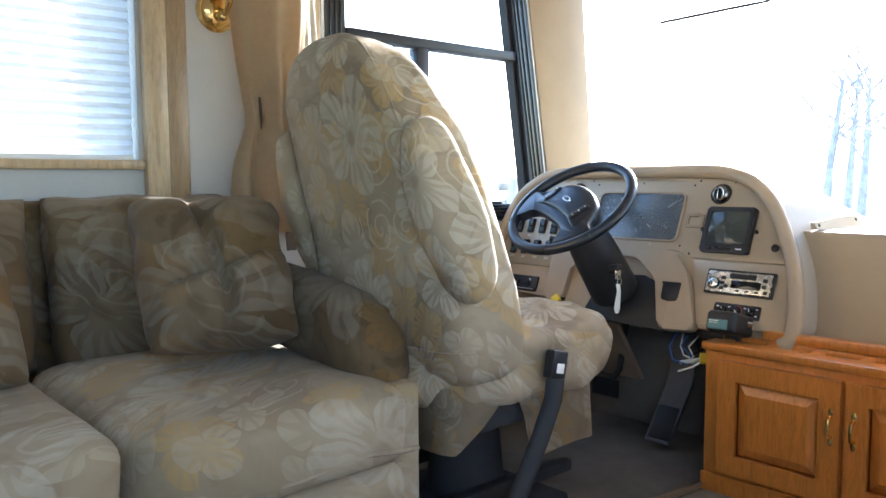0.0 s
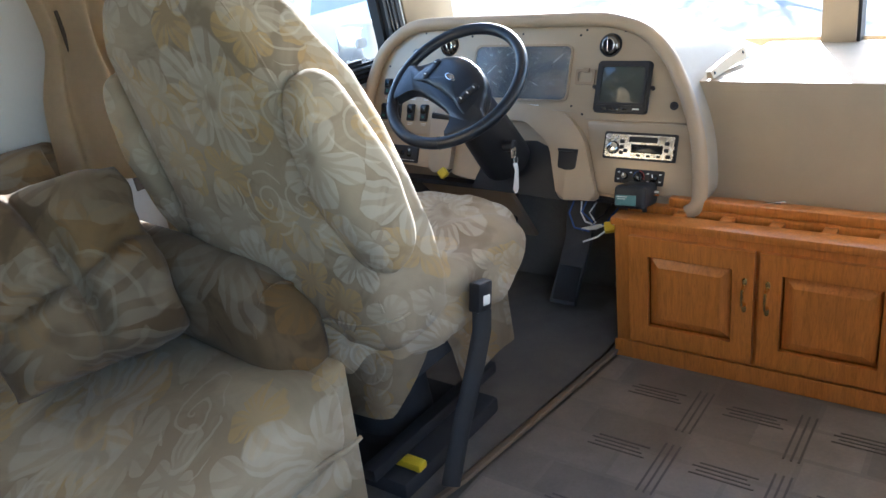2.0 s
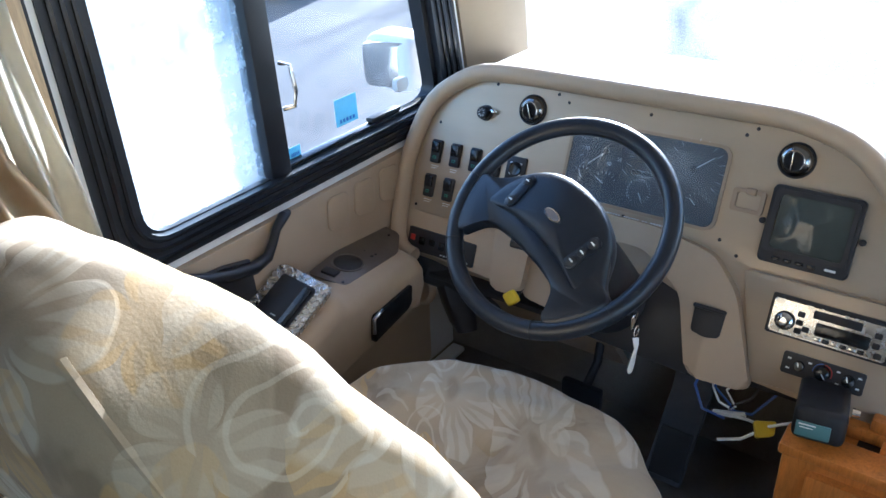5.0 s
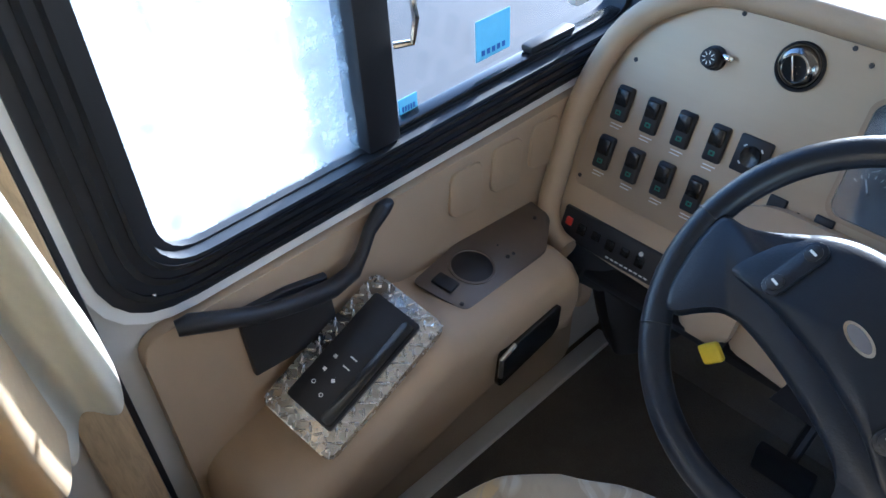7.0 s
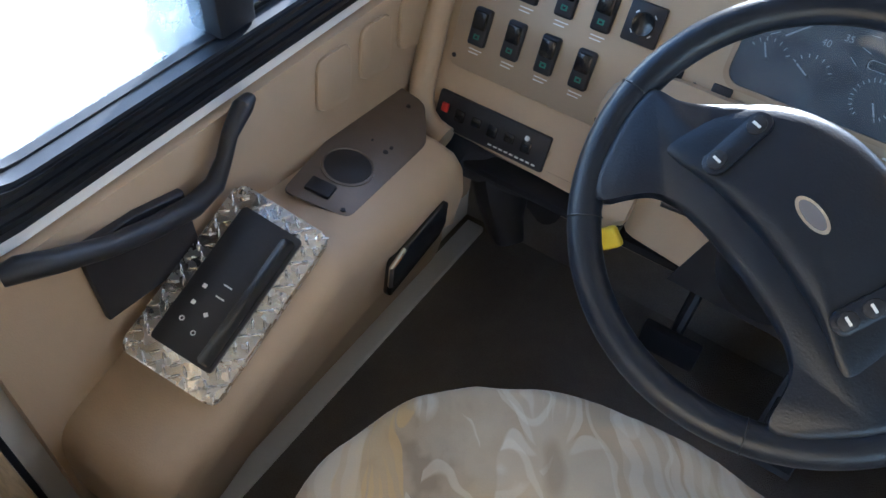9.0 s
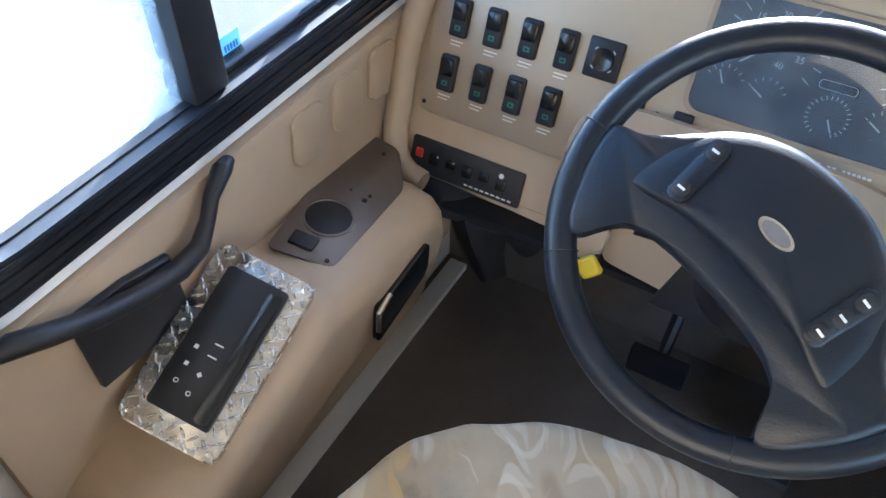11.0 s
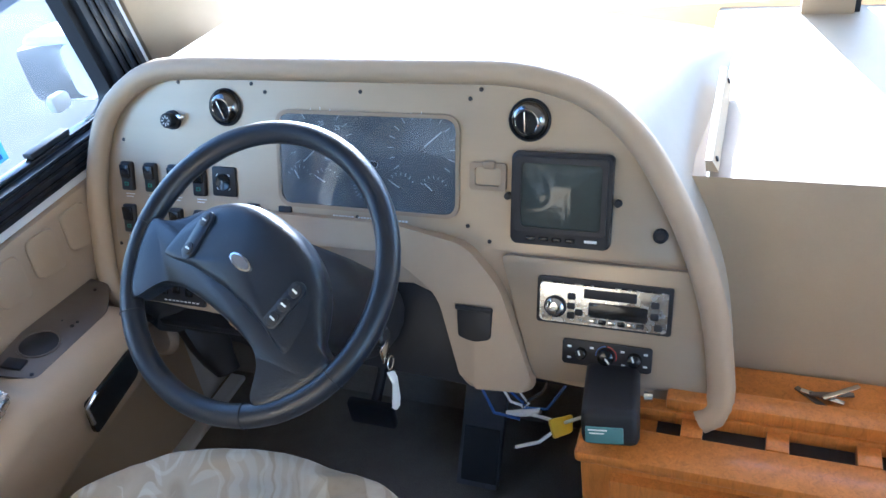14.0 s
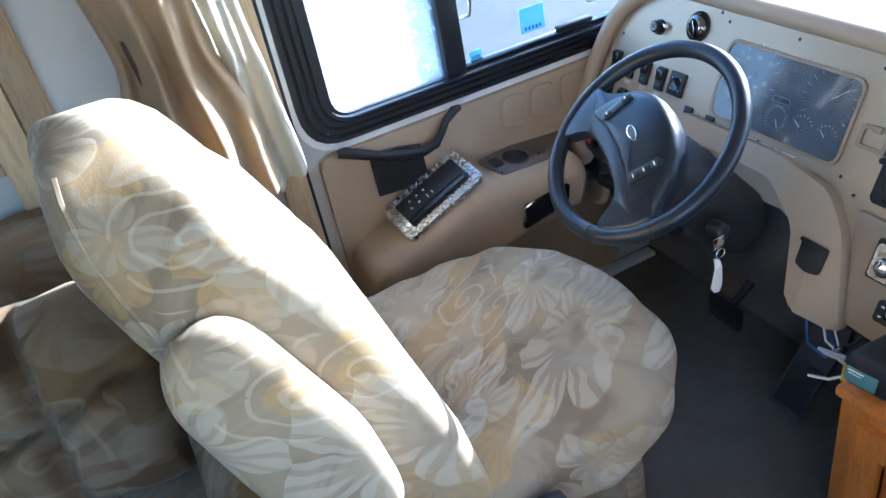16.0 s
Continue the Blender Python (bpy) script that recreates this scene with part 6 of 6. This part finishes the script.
# ---------- sofa ----------
def sofa():
    t = thing("sofa", (-1.5, 0.0, 0), "beige floral sofa bed along the side wall", "sofa")
    part("base", box(B(), (-1.93, -0.85, 0.02), (-1.115, 0.94, 0.27), 0.02, 3), SOFA_FABRIC, t)
    for z0, z1, nm in ((0.02, 0.18, "front_panel"), (0.185, 0.275, "front_panel")):
        bm = B()
        loft(bm, [[(-1.12 + dx, y, z) for dx, z in ((0, z0), (0.022, z0 + 0.015), (0.03, (z0 + z1) / 2), (0.024, z1 - 0.012), (0, z1))] for y in [-0.85 + 1.79 * k / 24 for k in range(25)]])
        part(nm, bm, SOFA_FABRIC, t, sharp=60)
    # two seat cushions; the forward one reaches round the arm
    part("seat_cushion", blob(B(), (-1.44, 0.70 - 0.0, 0.352), (0.375, 0.278, 0.092), 0.4, 0.28, 64, 24, None, 0.012, 5.0), SOFA_FABRIC, t, sharp=80)
    part("seat_cushion", blob(B(), (-1.44, 0.12, 0.360), (0.385, 0.30, 0.102), 0.4, 0.28, 64, 24, None, 0.014, 5.0), SOFA_FABRIC, t, sharp=80)
    part("seat_cushion", blob(B(), (-1.44, -0.5, 0.355), (0.375, 0.32, 0.095), 0.4, 0.28, 48, 20, None, 0.012, 5.0), SOFA_FABRIC, t, sharp=80)
    # Back and arm take the cloth with shade in its colour, unlike the seat.
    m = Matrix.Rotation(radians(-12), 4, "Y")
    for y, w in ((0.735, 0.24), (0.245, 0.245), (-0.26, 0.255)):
        part("back_cushion", puff(B(), (-1.845, y, 0.60), w, 0.215, 0.085, m, 0.010, 24, 0.3), PILLOW_FABRIC_SHADED, t, sharp=80)
    part("back_board", box(B(), (-1.965, -0.85, 0.05), (-1.90, 1.02, 0.79), 0.02, 3), PILLOW_FABRIC_SHADED, t)
    roll = []
    for x, z, ry, rz in ((-1.90, 0.555, 0.060, 0.105), (-1.70, 0.545, 0.064, 0.100), (-1.50, 0.525, 0.070, 0.098), (-1.36, 0.505, 0.074, 0.098), (-1.28, 0.490, 0.076, 0.098), (-1.235, 0.475, 0.074, 0.092), (-1.21, 0.465, 0.064, 0.076), (-1.196, 0.458, 0.042, 0.048), (-1.19, 0.455, 0.015, 0.018)):
        loop = []
        for k in range(32):
            g = 2 * math.pi * k / 32
            q = Vector((x + 0.03 * math.sin(g) * -0.6, 0.985 + ry * sgnpow(math.cos(g), 0.75), z + rz * sgnpow(math.sin(g), 0.75)))
            loop.append(q + noise.noise_vector(q * 9) * 0.007)
        roll.append(loop)
    part("arm", loft(B(), roll), PILLOW_FABRIC_SHADED, t, sharp=80)
    part("arm_piping", tube(B(), [(-1.232 - 0.02 * math.sin(g * 0.25), 0.985 - 0.077 * math.cos(g * 0.25), 0.475 + 0.096 * math.sin(g * 0.25)) for g in range(1, 12)], 0.0035, 6), PILLOW_FABRIC_SHADED, t)
    part("seat_piping", tube(B(), [(-1.071 + 0.006 * math.sin(k * 1.3), 0.43 + 0.53 * k / 12, 0.318 + 0.006 * math.sin(k * 0.9)) for k in range(13)], 0.005, 6), SOFA_FABRIC, t)
    part("arm_panel", box(B(), (-1.9, 0.945, 0.02), (-1.14, 1.03, 0.42), 0.02, 3), SOFA_FABRIC, t)
    return t


sofa()


def throw_pillow(c, r, rz, ry, label, tuft=0.0):
    m = Matrix.Rotation(radians(rz), 4, "Z") @ Matrix.Rotation(radians(ry), 4, "Y")
    bm = puff(B(), c, r[1], r[2], r[0], m, 0.013, 44, 0.42, tuft)
    return solid("throw_pillow", bm, PILLOW_FABRIC_SHADED, label, "pillow", "pillows on the sofa", sharp=80)


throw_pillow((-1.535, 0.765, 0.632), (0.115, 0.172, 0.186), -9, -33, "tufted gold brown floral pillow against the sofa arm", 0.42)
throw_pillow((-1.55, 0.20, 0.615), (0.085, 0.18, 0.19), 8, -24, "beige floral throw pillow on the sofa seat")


# ---------- outside ----------
GZ = -0.95
bm = B()
prism(bm, [(-600, -600), (600, -600), (600, 600), (-600, 600)], "z", GZ - 0.05, GZ)
solid("ground", bm, GROUND, "pale grey gravel lot in sunlight", "ground", kind="structure")
bm = prism(B(), round_poly([(-60, -60), (-2.5, -60), (-2.5, 4.0), (-6.0, 11.0), (-60, 16.0)], 1.5, 4), "z", GZ + 0.002, GZ + 0.006)
solid("road", bm, ASPHALT, "dark worn asphalt lane beside the motorhome", "road", kind="structure")


def outside_mirror():
    t = thing("side_mirror", (-2.2, 2.35, 0.7), "white motorhome side mirror on a short arm", "mirror")
    part("housing", blob(B(), (-2.185, 2.385, 0.775), (0.078, 0.055, 0.074), 0.35, 0.35, 36, 20), SHELL, t)
    m = Matrix.Translation((-2.183, 2.326, 0.775)) @ Matrix.Rotation(radians(12), 4, "Z")
    part("mirror_glass", prism(B(), round_rect(-0.066, -0.060, 0.066, 0.060, 0.02), "y", -0.003, 0.003, 0.001, 2, m), CHROME, t, "silvered mirror face")
    part("mount_arm", tube(B(), [(-2.025, 2.46, 0.72), (-2.08, 2.45, 0.735), (-2.15, 2.42, 0.75)], 0.012, 10), BLACK, t)
    return t


outside_mirror()


def bare_tree(x, y, h, seed):
    rnd = random.Random(seed)
    t = thing("bare_tree", (x, y, GZ), "bare winter tree beyond the lot", "tree", "trees round the lot")
    trunk, twigs = B(), B()
    base = Vector((x, y, GZ))
    top = base + Vector((rnd.uniform(-0.4, 0.4), rnd.uniform(-0.4, 0.4), h * 0.6))
    tube(trunk, [base, base.lerp(top, 0.5) + Vector((rnd.uniform(-0.1, 0.1), 0, 0)), top], [h * 0.022, h * 0.016, h * 0.008], 8)
    def grow(p, d, length, r, depth):
        q = p + d * length
        tube(twigs, [p, p.lerp(q, 0.5) + Vector((rnd.uniform(-1, 1), rnd.uniform(-1, 1), rnd.uniform(-0.5, 1))) * length * 0.06, q], [r, r * 0.8, r * 0.5], 4)
        if depth:
            for _ in range(3):
                e = (d + Vector((rnd.uniform(-0.8, 0.8), rnd.uniform(-0.8, 0.8), rnd.uniform(-0.2, 0.6)))).normalized()
                grow(p.lerp(q, rnd.uniform(0.5, 1)), e, length * rnd.uniform(0.5, 0.75), r * 0.55, depth - 1)
    for k in range(9):
        s = rnd.uniform(0.35, 1.0)
        a = rnd.uniform(0, 6.28)
        grow(base.lerp(top, s), Vector((math.cos(a), math.sin(a), rnd.uniform(0.4, 1.3))).normalized(), h * 0.24, h * 0.006, 3)
    part("trunk", trunk, GLARE_BARK, t)
    part("crown", twigs, GLARE_BARK, t)


for i, (x, y, h) in enumerate(((-8.5, 30, 9), (-10.5, 33, 8), (-12.5, 30, 9), (-6.0, 36, 10), (-4.0, 44, 9), (-15, 40, 11), (-18, 46, 12), (4, 42, 9))):
    bare_tree(x, y, h, i)


def parked_car(x, y, rz, paint, label):
    t = thing("parked_car", (x, y, GZ), label, "car", "parked vehicles")
    m = Matrix.Translation((x, y, GZ)) @ Matrix.Rotation(radians(rz), 4, "Z")
    prof = round_poly([(-2.2, 0.3), (2.2, 0.3), (2.25, 0.75), (1.3, 0.95), (0.7, 1.45), (-1.3, 1.48), (-2.1, 0.98), (-2.25, 0.7)], 0.15, 3)
    part("body", prism(B(), prof, "x", -0.85, 0.85, 0.08, 2, m), paint, t)
    for s in (-1, 1):
        part("side_glass", prism(B(), [(-1.3, 1.0), (1.05, 1.0), (0.6, 1.38), (-1.1, 1.4)], "x", s * 0.852 - 0.006, s * 0.852 + 0.006, 0, 2, m), GLARE_CAR_GLASS, t)
        for yy in (-1.35, 1.4):
            part("wheel", lathe(B(), [(0.1, -0.1), (0.3, -0.1), (0.33, 0), (0.3, 0.1), (0.1, 0.1)], 20, m @ Matrix.Translation((s * 0.78, yy, 0.32)) @ Matrix.Rotation(radians(90), 4, "Y")), RUBBER, t)
    return t


parked_car(-10.5, 10.5, 12, SHELL, "white car parked beside the motorhome")
parked_car(-6.6, 34, 80, SHELL, "white car parked across the lot")
